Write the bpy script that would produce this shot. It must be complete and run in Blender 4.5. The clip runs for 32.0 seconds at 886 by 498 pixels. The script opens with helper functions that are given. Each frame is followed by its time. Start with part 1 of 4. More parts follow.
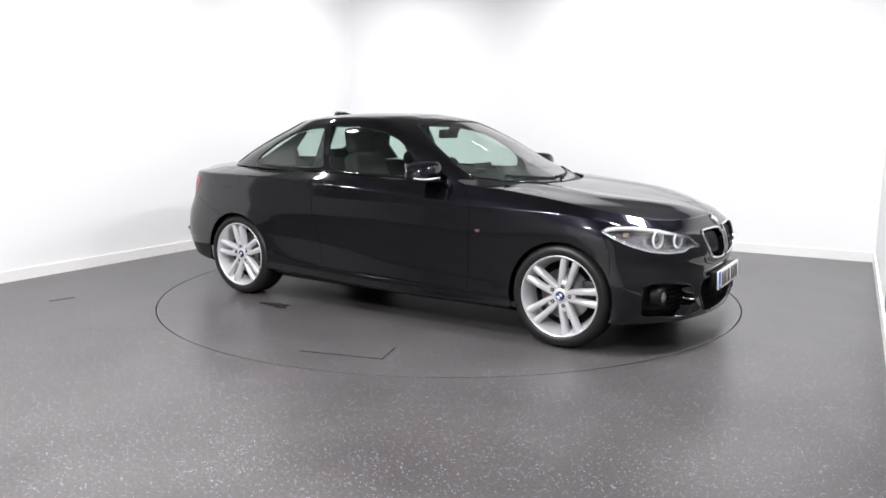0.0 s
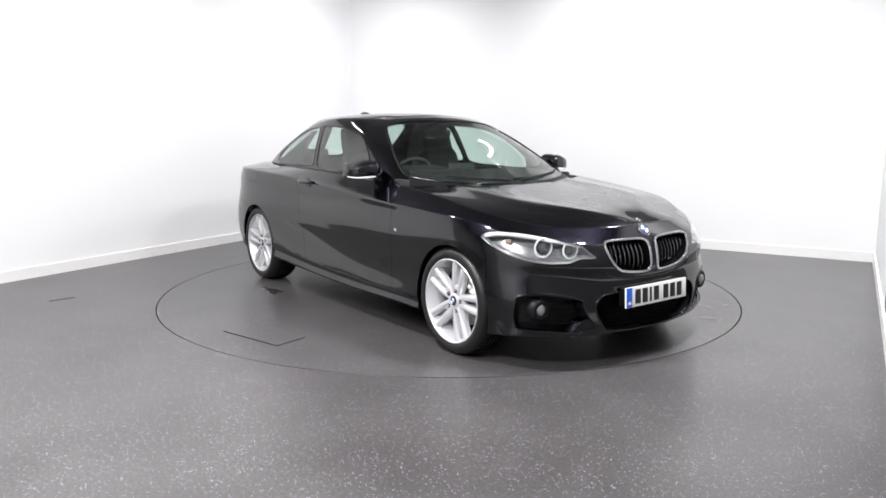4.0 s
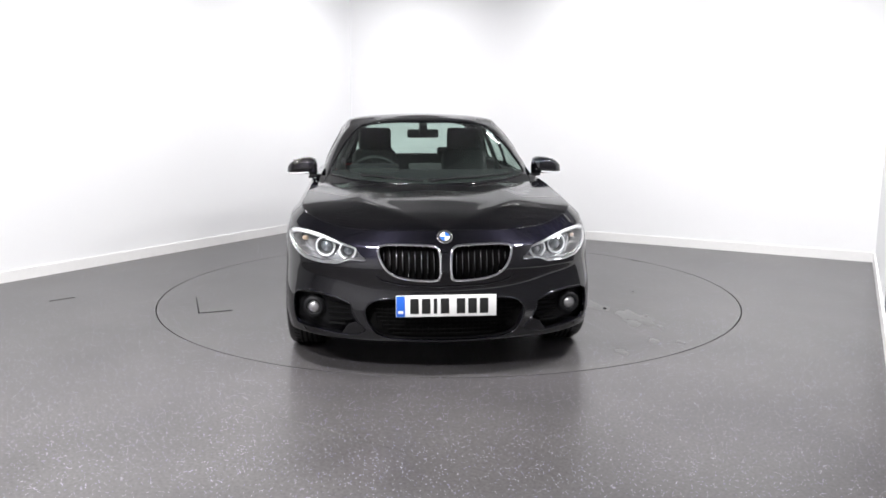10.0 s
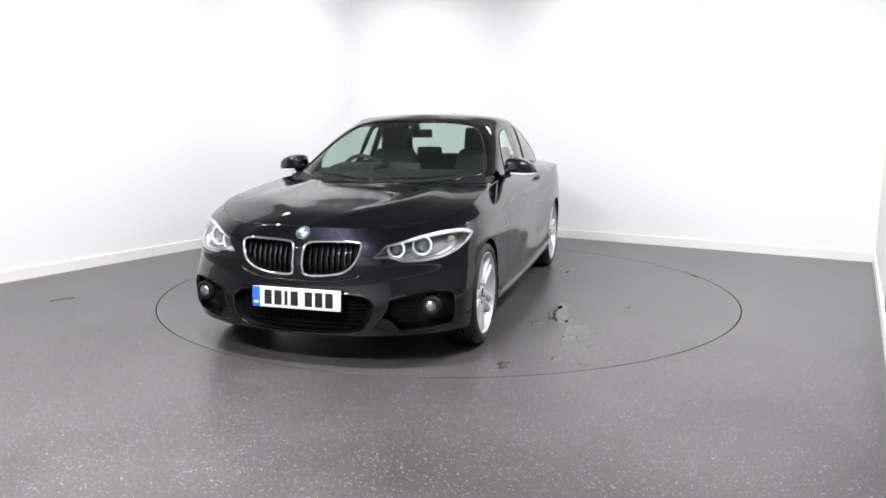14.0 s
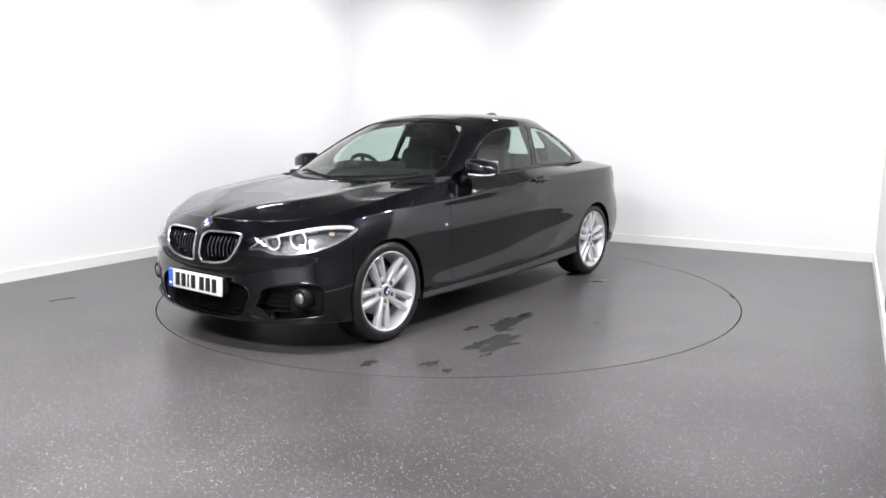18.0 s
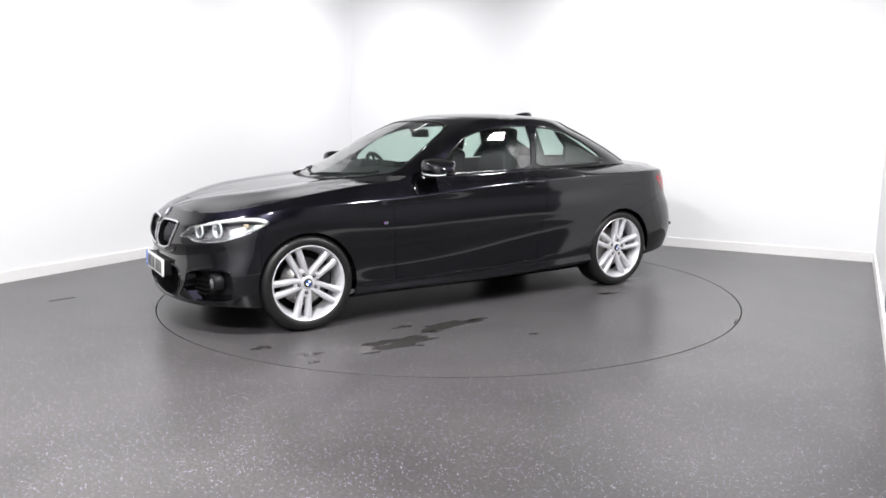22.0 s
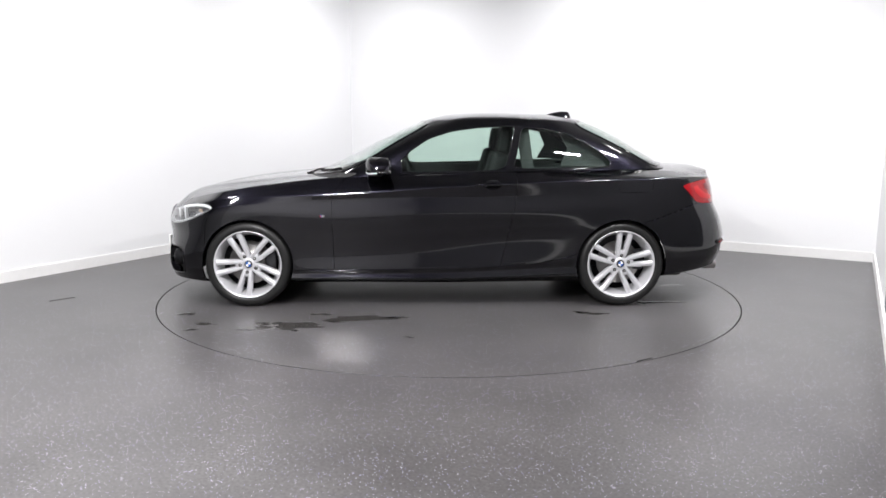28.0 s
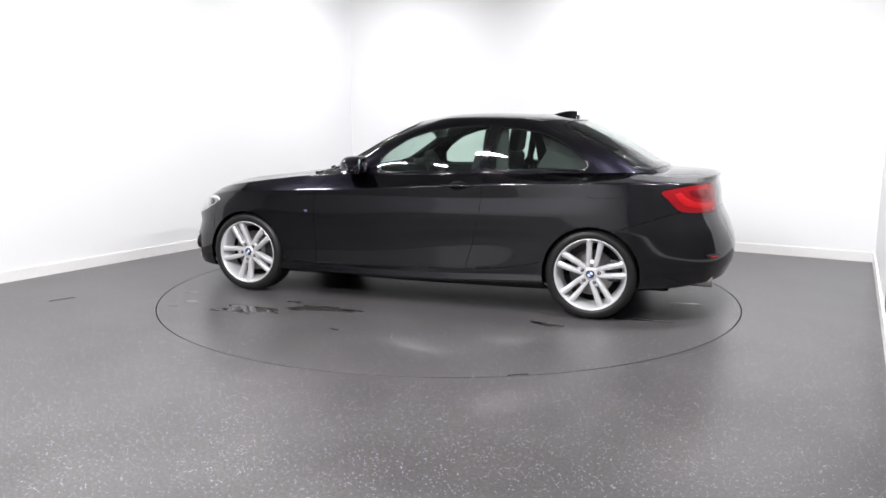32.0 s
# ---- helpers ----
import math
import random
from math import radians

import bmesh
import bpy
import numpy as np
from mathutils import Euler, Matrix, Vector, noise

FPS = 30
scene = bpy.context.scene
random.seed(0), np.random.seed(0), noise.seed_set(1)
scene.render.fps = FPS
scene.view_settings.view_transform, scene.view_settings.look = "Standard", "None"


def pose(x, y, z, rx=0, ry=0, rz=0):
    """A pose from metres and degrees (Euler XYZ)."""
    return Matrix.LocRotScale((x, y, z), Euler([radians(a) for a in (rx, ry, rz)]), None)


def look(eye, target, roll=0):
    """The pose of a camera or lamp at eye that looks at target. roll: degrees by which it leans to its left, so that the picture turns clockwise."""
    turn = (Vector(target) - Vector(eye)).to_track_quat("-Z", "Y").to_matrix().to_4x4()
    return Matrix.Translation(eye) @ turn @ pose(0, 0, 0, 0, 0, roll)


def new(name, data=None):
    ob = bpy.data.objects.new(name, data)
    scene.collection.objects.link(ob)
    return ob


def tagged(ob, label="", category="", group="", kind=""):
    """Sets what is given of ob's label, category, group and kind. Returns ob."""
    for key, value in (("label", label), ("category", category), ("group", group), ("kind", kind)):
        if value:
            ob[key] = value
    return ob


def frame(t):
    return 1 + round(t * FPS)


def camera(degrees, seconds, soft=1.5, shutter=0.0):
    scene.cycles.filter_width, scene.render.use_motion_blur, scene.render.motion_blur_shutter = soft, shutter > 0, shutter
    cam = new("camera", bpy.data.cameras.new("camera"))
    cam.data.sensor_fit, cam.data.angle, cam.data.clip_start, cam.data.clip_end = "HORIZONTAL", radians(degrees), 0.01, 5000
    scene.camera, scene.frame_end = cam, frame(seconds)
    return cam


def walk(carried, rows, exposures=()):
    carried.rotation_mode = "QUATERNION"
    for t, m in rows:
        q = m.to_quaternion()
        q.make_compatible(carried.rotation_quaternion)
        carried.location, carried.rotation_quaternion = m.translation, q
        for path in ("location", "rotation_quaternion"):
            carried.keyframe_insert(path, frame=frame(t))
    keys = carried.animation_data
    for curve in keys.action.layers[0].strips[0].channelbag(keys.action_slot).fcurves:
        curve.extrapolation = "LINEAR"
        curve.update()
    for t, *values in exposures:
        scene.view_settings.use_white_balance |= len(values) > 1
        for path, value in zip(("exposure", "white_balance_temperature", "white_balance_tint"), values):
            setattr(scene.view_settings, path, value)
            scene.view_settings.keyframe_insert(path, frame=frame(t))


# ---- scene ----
# the camera stands still on its tripod; a turntable carries the car round
EYE = Vector((0, -6.0345, 1.311))
PITCH, YAW = radians(-9.36), radians(-0.387)
AIM = Vector((math.sin(YAW) * math.cos(PITCH), math.cos(YAW) * math.cos(PITCH), math.sin(PITCH)))
cam = camera(60.55, 32.0, soft=1.6)
walk(cam, [(0, look(EYE, EYE + AIM, 0.057)), (32, look(EYE, EYE + AIM, 0.057))])

# heading of the turntable in degrees, every two or three seconds
TURN = ((0, -32.49), (1, -37.68), (2, -42.79), (3, -47.86), (5.5, -60.91), (7, -68.81), (9, -79.45), (11, -90.15), (13, -100.79), (14.5, -108.78),
        (16.5, -119.29), (18, -127.16), (20, -137.44), (22, -147.80), (24, -158.20), (25.5, -165.95), (27.5, -176.26), (29, -183.98), (30.5, -191.67), (32, -199.31))
CAR_ON_TABLE = (0.107, -0.209)
TABLE_R = 2.219

# ---- world and light ----
world = bpy.data.worlds.new("world")
scene.world = world
world.use_nodes = True
world.node_tree.nodes["Background"].inputs[0].default_value = (0.02, 0.02, 0.022, 1)
world.node_tree.nodes["Background"].inputs[1].default_value = 0.3
scene.view_settings.exposure = -0.06

ROOM_TURN = 60.0          # the way the room's long walls run, degrees from x
LEFT, RIGHT, BACK, FRONT, HIGH = -3.28, 3.36, 3.08, -6.3, 2.95


def room(a, b, z=0.0):
    """A place in the room's own axes: a across (left to right), b along (front to back)."""
    t = radians(ROOM_TURN - 90)
    return Vector((a * math.cos(t) - b * math.sin(t), a * math.sin(t) + b * math.cos(t), z))


ROOM_POSE = pose(0, 0, 0, 0, 0, ROOM_TURN - 90)
# ceiling floodlights in the room's axes: across, along, the point that each is aimed at, watts
# four read from window glints; last six are added fills for walls and floor
FLOODS_AND_FILLS = [((-1.85, -2.0), (-1.9, -1.9, 0), 40), ((2.4, 0.4), (2.3, 0.5, 0), 72), ((2.45, -1.1), (2.4, -1.0, 0), 94), ((0.35, -2.9), (0.3, -2.8, 0), 122), ((-0.9, -4.8), (-0.9, -4.7, 0), 58), ((1.3, -4.7), (1.3, -4.6, 0), 178),
          ((-1.9, 1.6), (-3.28, 2.7, 0.6), 29), ((-2.0, -0.4), (-3.28, -0.1, 0.6), 26), ((0.1, 1.8), (0.1, 3.08, 0.8), 22), ((1.8, 1.7), (2.1, 3.08, 0.8), 15)]
FLOOD_AND_FILL_POSES = [ROOM_POSE @ look((p[0], p[1], HIGH - 0.14), q) for p, q, w in FLOODS_AND_FILLS]
for m, (p, q, w) in zip(FLOOD_AND_FILL_POSES, FLOODS_AND_FILLS):
    lamp = bpy.data.lights.new("flood_and_fill_lamp", "AREA")
    lamp.shape, lamp.size, lamp.size_y, lamp.energy, lamp.color = "RECTANGLE", 0.36, 0.16, w, (1.0, 0.985, 0.995)
    ob = new("flood_and_fill_light", lamp)
    ob.matrix_world = m @ pose(0, 0, -0.048)


# ---- materials ----
def material(name, colour, rough=0.5, metal=0.0, coat=0.0, spec=0.5, bump=0.0, scale=60.0, vary=0.0, big=1.5, emit=0.0):
    """Principled surface; vary: mottling of the colour at two scales; bump: fine relief in metres."""
    m = bpy.data.materials.new(name)
    m.use_nodes = True
    nt = m.node_tree
    b = nt.nodes["Principled BSDF"]
    b.inputs["Base Color"].default_value = (*colour, 1)
    b.inputs["Roughness"].default_value = rough
    b.inputs["Metallic"].default_value = metal
    b.inputs["Coat Weight"].default_value = coat
    b.inputs["Coat Roughness"].default_value = 0.03
    b.inputs["Specular IOR Level"].default_value = spec
    if emit:
        b.inputs["Emission Color"].default_value = (*colour, 1)
        b.inputs["Emission Strength"].default_value = emit
    if vary or bump:
        co = nt.nodes.new("ShaderNodeTexCoord")
        n1 = nt.nodes.new("ShaderNodeTexNoise")
        n1.inputs["Scale"].default_value, n1.inputs["Detail"].default_value = scale, 4
        nt.links.new(co.outputs["Object"], n1.inputs["Vector"])
        if vary:
            n2 = nt.nodes.new("ShaderNodeTexNoise")
            n2.inputs["Scale"].default_value, n2.inputs["Detail"].default_value = big, 5
            nt.links.new(co.outputs["Object"], n2.inputs["Vector"])
            add = nt.nodes.new("ShaderNodeMath")
            add.operation = "ADD"
            nt.links.new(n1.outputs["Fac"], add.inputs[0])
            nt.links.new(n2.outputs["Fac"], add.inputs[1])
            mr = nt.nodes.new("ShaderNodeMapRange")
            mr.inputs[1].default_value, mr.inputs[2].default_value = 0.6, 1.4
            mr.inputs[3].default_value, mr.inputs[4].default_value = 1 - vary, 1 + vary
            nt.links.new(add.outputs[0], mr.inputs[0])
            mul = nt.nodes.new("ShaderNodeVectorMath")
            mul.operation = "SCALE"
            mul.inputs[0].default_value = colour
            nt.links.new(mr.outputs[0], mul.inputs["Scale"])
            nt.links.new(mul.outputs[0], b.inputs["Base Color"])
        if bump:
            bp = nt.nodes.new("ShaderNodeBump")
            bp.inputs["Strength"].default_value, bp.inputs["Distance"].default_value = 0.6, bump
            nt.links.new(n1.outputs["Fac"], bp.inputs["Height"])
            nt.links.new(bp.outputs[0], b.inputs["Normal"])
    return m


def glass(name, tint, gloss=1.0):
    """Thin pane: tinted see-through, glossier at a flat angle."""
    m = bpy.data.materials.new(name)
    m.use_nodes = True
    nt = m.node_tree
    nt.nodes.remove(nt.nodes["Principled BSDF"])
    out = nt.nodes["Material Output"]
    tr, gl, mx, lw, pw, ma = (nt.nodes.new("ShaderNode" + k) for k in ("BsdfTransparent", "BsdfGlossy", "MixShader", "LayerWeight", "Math", "Math"))
    tr.inputs[0].default_value = (*tint, 1)
    gl.inputs[0].default_value = (gloss, gloss, gloss, 1)
    gl.inputs["Roughness"].default_value = 0.01
    lw.inputs[0].default_value = 0.5
    pw.operation, pw.inputs[1].default_value = "POWER", 5.0
    ma.operation, ma.inputs[1].default_value, ma.inputs[2].default_value = "MULTIPLY_ADD", 0.92, 0.075
    nt.links.new(lw.outputs["Facing"], pw.inputs[0])
    nt.links.new(pw.outputs[0], ma.inputs[0])
    nt.links.new(ma.outputs[0], mx.inputs[0])
    nt.links.new(tr.outputs[0], mx.inputs[1])
    nt.links.new(gl.outputs[0], mx.inputs[2])
    nt.links.new(mx.outputs[0], out.inputs[0])
    return m


def floor_material(name):
    """Grey safety vinyl: fine grain, soft stains and chips whose glint is put into their colour."""
    m = material(name, (0.05, 0.05, 0.05), 0.3, 0.0, 0.0, 0.36)
    nt = m.node_tree
    b = nt.nodes["Principled BSDF"]
    co = nt.nodes.new("ShaderNodeTexCoord")
    big, fine = nt.nodes.new("ShaderNodeTexNoise"), nt.nodes.new("ShaderNodeTexNoise")
    big.inputs["Scale"].default_value, big.inputs["Detail"].default_value = 1.6, 3
    fine.inputs["Scale"].default_value, fine.inputs["Detail"].default_value = 70, 6
    vor = nt.nodes.new("ShaderNodeTexVoronoi")
    vor.inputs["Scale"].default_value = 150
    for n in (big, fine, vor):
        nt.links.new(co.outputs["Object"], n.inputs["Vector"])
    ramp = nt.nodes.new("ShaderNodeValToRGB")
    ramp.color_ramp.elements[0].position, ramp.color_ramp.elements[0].color = 0.3, (0.055, 0.0523, 0.053, 1)
    ramp.color_ramp.elements[1].position, ramp.color_ramp.elements[1].color = 0.7, (0.077, 0.0735, 0.074, 1)
    nt.links.new(big.outputs["Fac"], ramp.inputs[0])
    grain = nt.nodes.new("ShaderNodeMapRange")
    grain.inputs[1].default_value, grain.inputs[2].default_value, grain.inputs[3].default_value, grain.inputs[4].default_value = 0.32, 0.68, 0.70, 1.30
    nt.links.new(fine.outputs["Fac"], grain.inputs[0])
    mul = nt.nodes.new("ShaderNodeVectorMath")
    mul.operation = "SCALE"
    nt.links.new(ramp.outputs[0], mul.inputs[0])
    nt.links.new(grain.outputs[0], mul.inputs["Scale"])
    # chips: the few cells with a high random value, near their centres
    sep = nt.nodes.new("ShaderNodeSeparateColor")
    nt.links.new(vor.outputs["Color"], sep.inputs[0])
    pick, near, both = (nt.nodes.new("ShaderNodeMath") for _ in range(3))
    pick.operation, near.operation, both.operation = "GREATER_THAN", "LESS_THAN", "MULTIPLY"
    pick.inputs[1].default_value, near.inputs[1].default_value = 0.885, 0.30
    nt.links.new(sep.outputs[0], pick.inputs[0])
    nt.links.new(vor.outputs["Distance"], near.inputs[0])
    nt.links.new(pick.outputs[0], both.inputs[0])
    nt.links.new(near.outputs[0], both.inputs[1])
    chip = nt.nodes.new("ShaderNodeMix")
    chip.data_type = "RGBA"
    tint = nt.nodes.new("ShaderNodeValToRGB")
    # pale and violet chip colours stand in for the chips' glints
    tint.color_ramp.elements[0].color, tint.color_ramp.elements[1].color = (0.22, 0.20, 0.42, 1), (0.68, 0.67, 0.75, 1)
    nt.links.new(sep.outputs[1], tint.inputs[0])
    nt.links.new(tint.outputs[0], chip.inputs[7])
    nt.links.new(both.outputs[0], chip.inputs[0])
    nt.links.new(mul.outputs[0], chip.inputs[6])
    nt.links.new(chip.outputs[2], b.inputs["Base Color"])
    bp = nt.nodes.new("ShaderNodeBump")
    bp.inputs["Strength"].default_value, bp.inputs["Distance"].default_value = 0.25, 0.0006
    nt.links.new(fine.outputs["Fac"], bp.inputs["Height"])
    nt.links.new(bp.outputs[0], b.inputs["Normal"])
    return m


def paint_material():
    """Near-black metallic paint: fine blue-violet flake under a clear coat."""
    m = material("car_paint", (0.02, 0.02, 0.03), 0.33, 1.0, 1.0, 0.5)
    nt = m.node_tree
    b = nt.nodes["Principled BSDF"]
    b.inputs["Coat IOR"].default_value = 1.62
    b.inputs["Coat Roughness"].default_value = 0.065
    b.inputs["Specular Tint"].default_value = (0.16, 0.16, 0.22, 1)
    co = nt.nodes.new("ShaderNodeTexCoord")
    vor = nt.nodes.new("ShaderNodeTexVoronoi")
    vor.inputs["Scale"].default_value = 900
    nt.links.new(co.outputs["Object"], vor.inputs["Vector"])
    sep = nt.nodes.new("ShaderNodeSeparateColor")
    nt.links.new(vor.outputs["Color"], sep.inputs[0])
    ramp = nt.nodes.new("ShaderNodeValToRGB")
    ramp.color_ramp.elements[0].color = (0.001, 0.001, 0.0022, 1)
    ramp.color_ramp.elements[1].color = (0.0112, 0.0106, 0.0165, 1)
    nt.links.new(sep.outputs[0], ramp.inputs[0])
    nt.links.new(ramp.outputs[0], b.inputs["Base Color"])
    return m


WALL = material("wall_paint", (0.80, 0.805, 0.815), 0.55, vary=0.015, bump=0.0004, scale=180, big=0.7)
# greys of the unseen walls, set by what the car paint should reflect
GREY_WALL = material("grey_wall", (0.28, 0.28, 0.29), 0.6, vary=0.08, scale=20)
PALE_WALL = material("pale_wall", (0.45, 0.45, 0.46), 0.6, vary=0.06, scale=20)
SLATE_WALL = material("slate_wall", (0.13, 0.13, 0.14), 0.6, vary=0.08, scale=20)
SKIRT_WHITE = material("skirting_paint", (0.80, 0.797, 0.79), 0.4, vary=0.03, scale=30)
CEIL = material("ceiling_grey", (0.36, 0.36, 0.37), 0.7, vary=0.06, scale=14)
FLOOR = floor_material("grey_safety_floor")
WELD = material("vinyl_weld", (0.085, 0.081, 0.079), 0.35, vary=0.2, scale=90)
PIT = material("pit_black", (0.008, 0.008, 0.008), 0.8)
TUBE = material("lamp_diffuser", (1.0, 0.985, 0.97), 0.4, emit=14)
WHITE_METAL = material("white_metal", (0.75, 0.75, 0.75), 0.4)
WET = material("wet_floor", (0.040, 0.038, 0.037), 0.07, spec=0.75, vary=0.12, scale=40)
PAINT = paint_material()
BLACK_GLOSS = material("gloss_black", (0.005, 0.005, 0.006), 0.04)
BLACK_PLASTIC = material("black_plastic", (0.009, 0.009, 0.010), 0.45, spec=0.15, vary=0.1, bump=0.0003, scale=500)
DARK = material("underside_black", (0.004, 0.004, 0.004), 0.75, spec=0.1, vary=0.2)
RUBBER = material("tyre_rubber", (0.011, 0.011, 0.011), 0.42, spec=0.35, vary=0.25, bump=0.0005, scale=120)
ALLOY = material("silver_alloy", (0.64, 0.64, 0.66), 0.3, metal=0.45, coat=0.4, vary=0.03, scale=300)
# darker alloy: shade inside the wheel put into colour; also the caliper
ALLOY_DARK = material("shaded_barrel_and_caliper", (0.07, 0.07, 0.075), 0.4, metal=0.9, vary=0.2)
STEEL = material("brake_steel", (0.35, 0.34, 0.33), 0.35, metal=1.0, vary=0.15, scale=90)
CHROME = material("chrome", (0.82, 0.82, 0.83), 0.07, metal=1.0)
SATIN = material("satin_silver", (0.45, 0.45, 0.46), 0.28, metal=0.9)
LAMP_DARK = material("lamp_housing", (0.46, 0.46, 0.48), 0.22, metal=0.75)
LAMP_WHITE = material("light_guide", (0.74, 0.75, 0.77), 0.2, coat=0.5)
LENS_GLASS = glass("clear_lens", (0.97, 0.98, 0.98))
WINDOW = glass("green_tinted_glass", (0.77, 0.89, 0.83))
SCREEN = glass("windscreen_glass", (0.78, 0.89, 0.84))
REAR_GLASS = glass("rear_glass", (0.72, 0.82, 0.78))
PROJECTOR = material("projector_lens", (0.10, 0.11, 0.12), 0.05, coat=1.0)
AMBER = material("amber_reflector", (0.42, 0.33, 0.25), 0.3)
RED = material("red_lens", (0.20, 0.003, 0.006), 0.2, spec=0.25, coat=0.3, vary=0.15, scale=60)
RED_BRIGHT = material("bright_red_guide", (0.36, 0.007, 0.010), 0.25, spec=0.25, coat=0.2)
RED_DEEP = material("deep_red_lens", (0.11, 0.002, 0.004), 0.2, spec=0.25, coat=0.3)
SLAT = material("dark_chrome_slat", (0.09, 0.09, 0.095), 0.16, metal=1.0)
PLATE_WHITE = material("plate_white", (0.80, 0.80, 0.79), 0.35)
PLATE_BLUE = material("plate_blue", (0.02, 0.13, 0.62), 0.35)
PLATE_BLACK = material("plate_ink", (0.01, 0.01, 0.01), 0.4)
ROUND_BLUE = material("roundel_blue", (0.03, 0.12, 0.45), 0.2, coat=1.0)
CLOTH = material("anthracite_cloth", (0.013, 0.013, 0.014), 0.85, vary=0.15, scale=24)
TRIM = material("soft_trim", (0.012, 0.012, 0.013), 0.65, vary=0.15, scale=40)
BADGE_BLUE = material("badge_blue", (0.05, 0.15, 0.5), 0.3)
BADGE_RED = material("badge_red", (0.55, 0.02, 0.03), 0.3)
MIRROR = material("mirror_glass", (0.85, 0.87, 0.88), 0.02, metal=1.0)


# ---- mesh helpers ----
def mesh_of(name, verts, faces, mat, smooth=True, mats=None, idx=None):
    me = bpy.data.meshes.new(name)
    me.from_pydata([tuple(v) for v in verts], [], [tuple(f) for f in faces])
    for m in (mats or [mat]):
        me.materials.append(m)
    if idx is not None:
        me.polygons.foreach_set("material_index", idx)
    me.polygons.foreach_set("use_smooth", [smooth] * len(me.polygons))
    me.update()
    return me


def part(name, me, parent=None, label=""):
    """Links a mesh (or bmesh) as one object under its thing or part."""
    ob = new(name, me)
    if parent:
        ob.parent = parent
    return tagged(ob, label)


def from_bm(name, bm, mat, smooth=False, angle=35):
    bmesh.ops.recalc_face_normals(bm, faces=bm.faces)
    me = bpy.data.meshes.new(name)
    for f in bm.faces:
        f.smooth = smooth
    if smooth:
        for e in bm.edges:
            if len(e.link_faces) == 2 and e.calc_face_angle(0) > radians(angle):
                e.smooth = False
    bm.to_mesh(me)
    bm.free()
    me.materials.append(mat)
    return me


def box_bm(x, y, z, m=None, bevel=0.0, seg=2):
    bm = bmesh.new()
    bmesh.ops.create_cube(bm, size=1, matrix=Matrix.Diagonal((x, y, z, 1)))
    if bevel:
        bmesh.ops.bevel(bm, geom=bm.edges[:], offset=bevel, segments=seg, affect="EDGES", profile=0.6)
    if m:
        bmesh.ops.transform(bm, matrix=m, verts=bm.verts)
    return bm


def box(name, x, y, z, m, mat, parent=None, bevel=0.004, label=""):
    return part(name, from_bm(name, box_bm(x, y, z, m, bevel), mat, True), parent, label)


def lathe(profile, n=64, axis="y", m=None):
    """Turns (radius, along) pairs about an axis: verts and faces."""
    vs, fs = [], []
    for r, h in profile:
        for k in range(n):
            a = 2 * math.pi * k / n
            p = (r * math.cos(a), h, r * math.sin(a)) if axis == "y" else (h, r * math.cos(a), r * math.sin(a)) if axis == "x" else (r * math.cos(a), r * math.sin(a), h)
            vs.append(Vector(p) if m is None else m @ Vector(p))
    for j in range(len(profile) - 1):
        for k in range(n):
            k2 = (k + 1) % n
            fs.append((j * n + k, j * n + k2, (j + 1) * n + k2, (j + 1) * n + k))
    return vs, fs


def tube(points, r, n=8, closed=False):
    """A round bar along a line of points."""
    pts = [Vector(p) for p in points]
    vs, fs, c = [], [], len(pts)
    up = Vector((0.13, 0.21, 0.97)).normalized()
    for i, p in enumerate(pts):
        t = (pts[(i + 1) % c] - pts[i - 1]) if closed else (pts[min(i + 1, c - 1)] - pts[max(i - 1, 0)])
        t.normalize()
        a = t.cross(up)
        if a.length < 0.1:
            a = t.cross(Vector((1, 0, 0)))
        a.normalize()
        b = t.cross(a)
        rr = r[i] if isinstance(r, (list, tuple)) else r
        for k in range(n):
            q = 2 * math.pi * k / n
            vs.append(p + a * (rr * math.cos(q)) + b * (rr * math.sin(q)))
    for i in range(c if closed else c - 1):
        j = (i + 1) % c
        for k in range(n):
            k2 = (k + 1) % n
            fs.append((i * n + k, i * n + k2, j * n + k2, j * n + k))
    if not closed:
        fs.append(tuple(range(n))[::-1])
        fs.append(tuple(range((c - 1) * n, c * n)))
    return vs, fs


def join(*pieces):
    vs, fs = [], []
    for v, f in pieces:
        k = len(vs)
        vs += list(v)
        fs += [tuple(i + k for i in q) for q in f]
    return vs, fs


# ---- the room ----
def slab(name, a0, a1, b0, b1, z0, z1, mat, label, category):
    ob = part(name, from_bm(name, box_bm(a1 - a0, b1 - b0, z1 - z0, pose((a0 + a1) / 2, (b0 + b1) / 2, (z0 + z1) / 2)), mat))
    ob.matrix_world = ROOM_POSE
    return tagged(ob, label, category, kind="structure")


T = 0.15
RIGHT_POSE = pose(2.965, BACK, 0, 0, 0, 2.25)      # the right wall stands a little out of square
slab("wall_left", LEFT - T, LEFT, -3.0, BACK + T, -0.1, HIGH, WALL, "plain white painted studio wall", "wall")
slab("wall_back", LEFT, RIGHT, BACK, BACK + T, -0.1, HIGH, WALL, "plain white painted studio wall", "wall")
slab("wall_right", 0, T, -2.5, 0.2, -0.1, HIGH, WALL, "plain white painted studio wall", "wall").matrix_world = ROOM_POSE @ RIGHT_POSE
# these four are unseen; their greys shape the reflections in the car
slab("wall_right_unseen", 0, T, -9.6, -2.5, -0.1, HIGH, SLATE_WALL, "plain unseen wall beside the camera, dark grey for the car reflections", "wall").matrix_world = ROOM_POSE @ RIGHT_POSE
slab("wall_front", -0.7, RIGHT, FRONT - T, FRONT, -0.1, HIGH, PALE_WALL, "plain unseen wall behind the camera, pale grey for the car reflections", "wall")
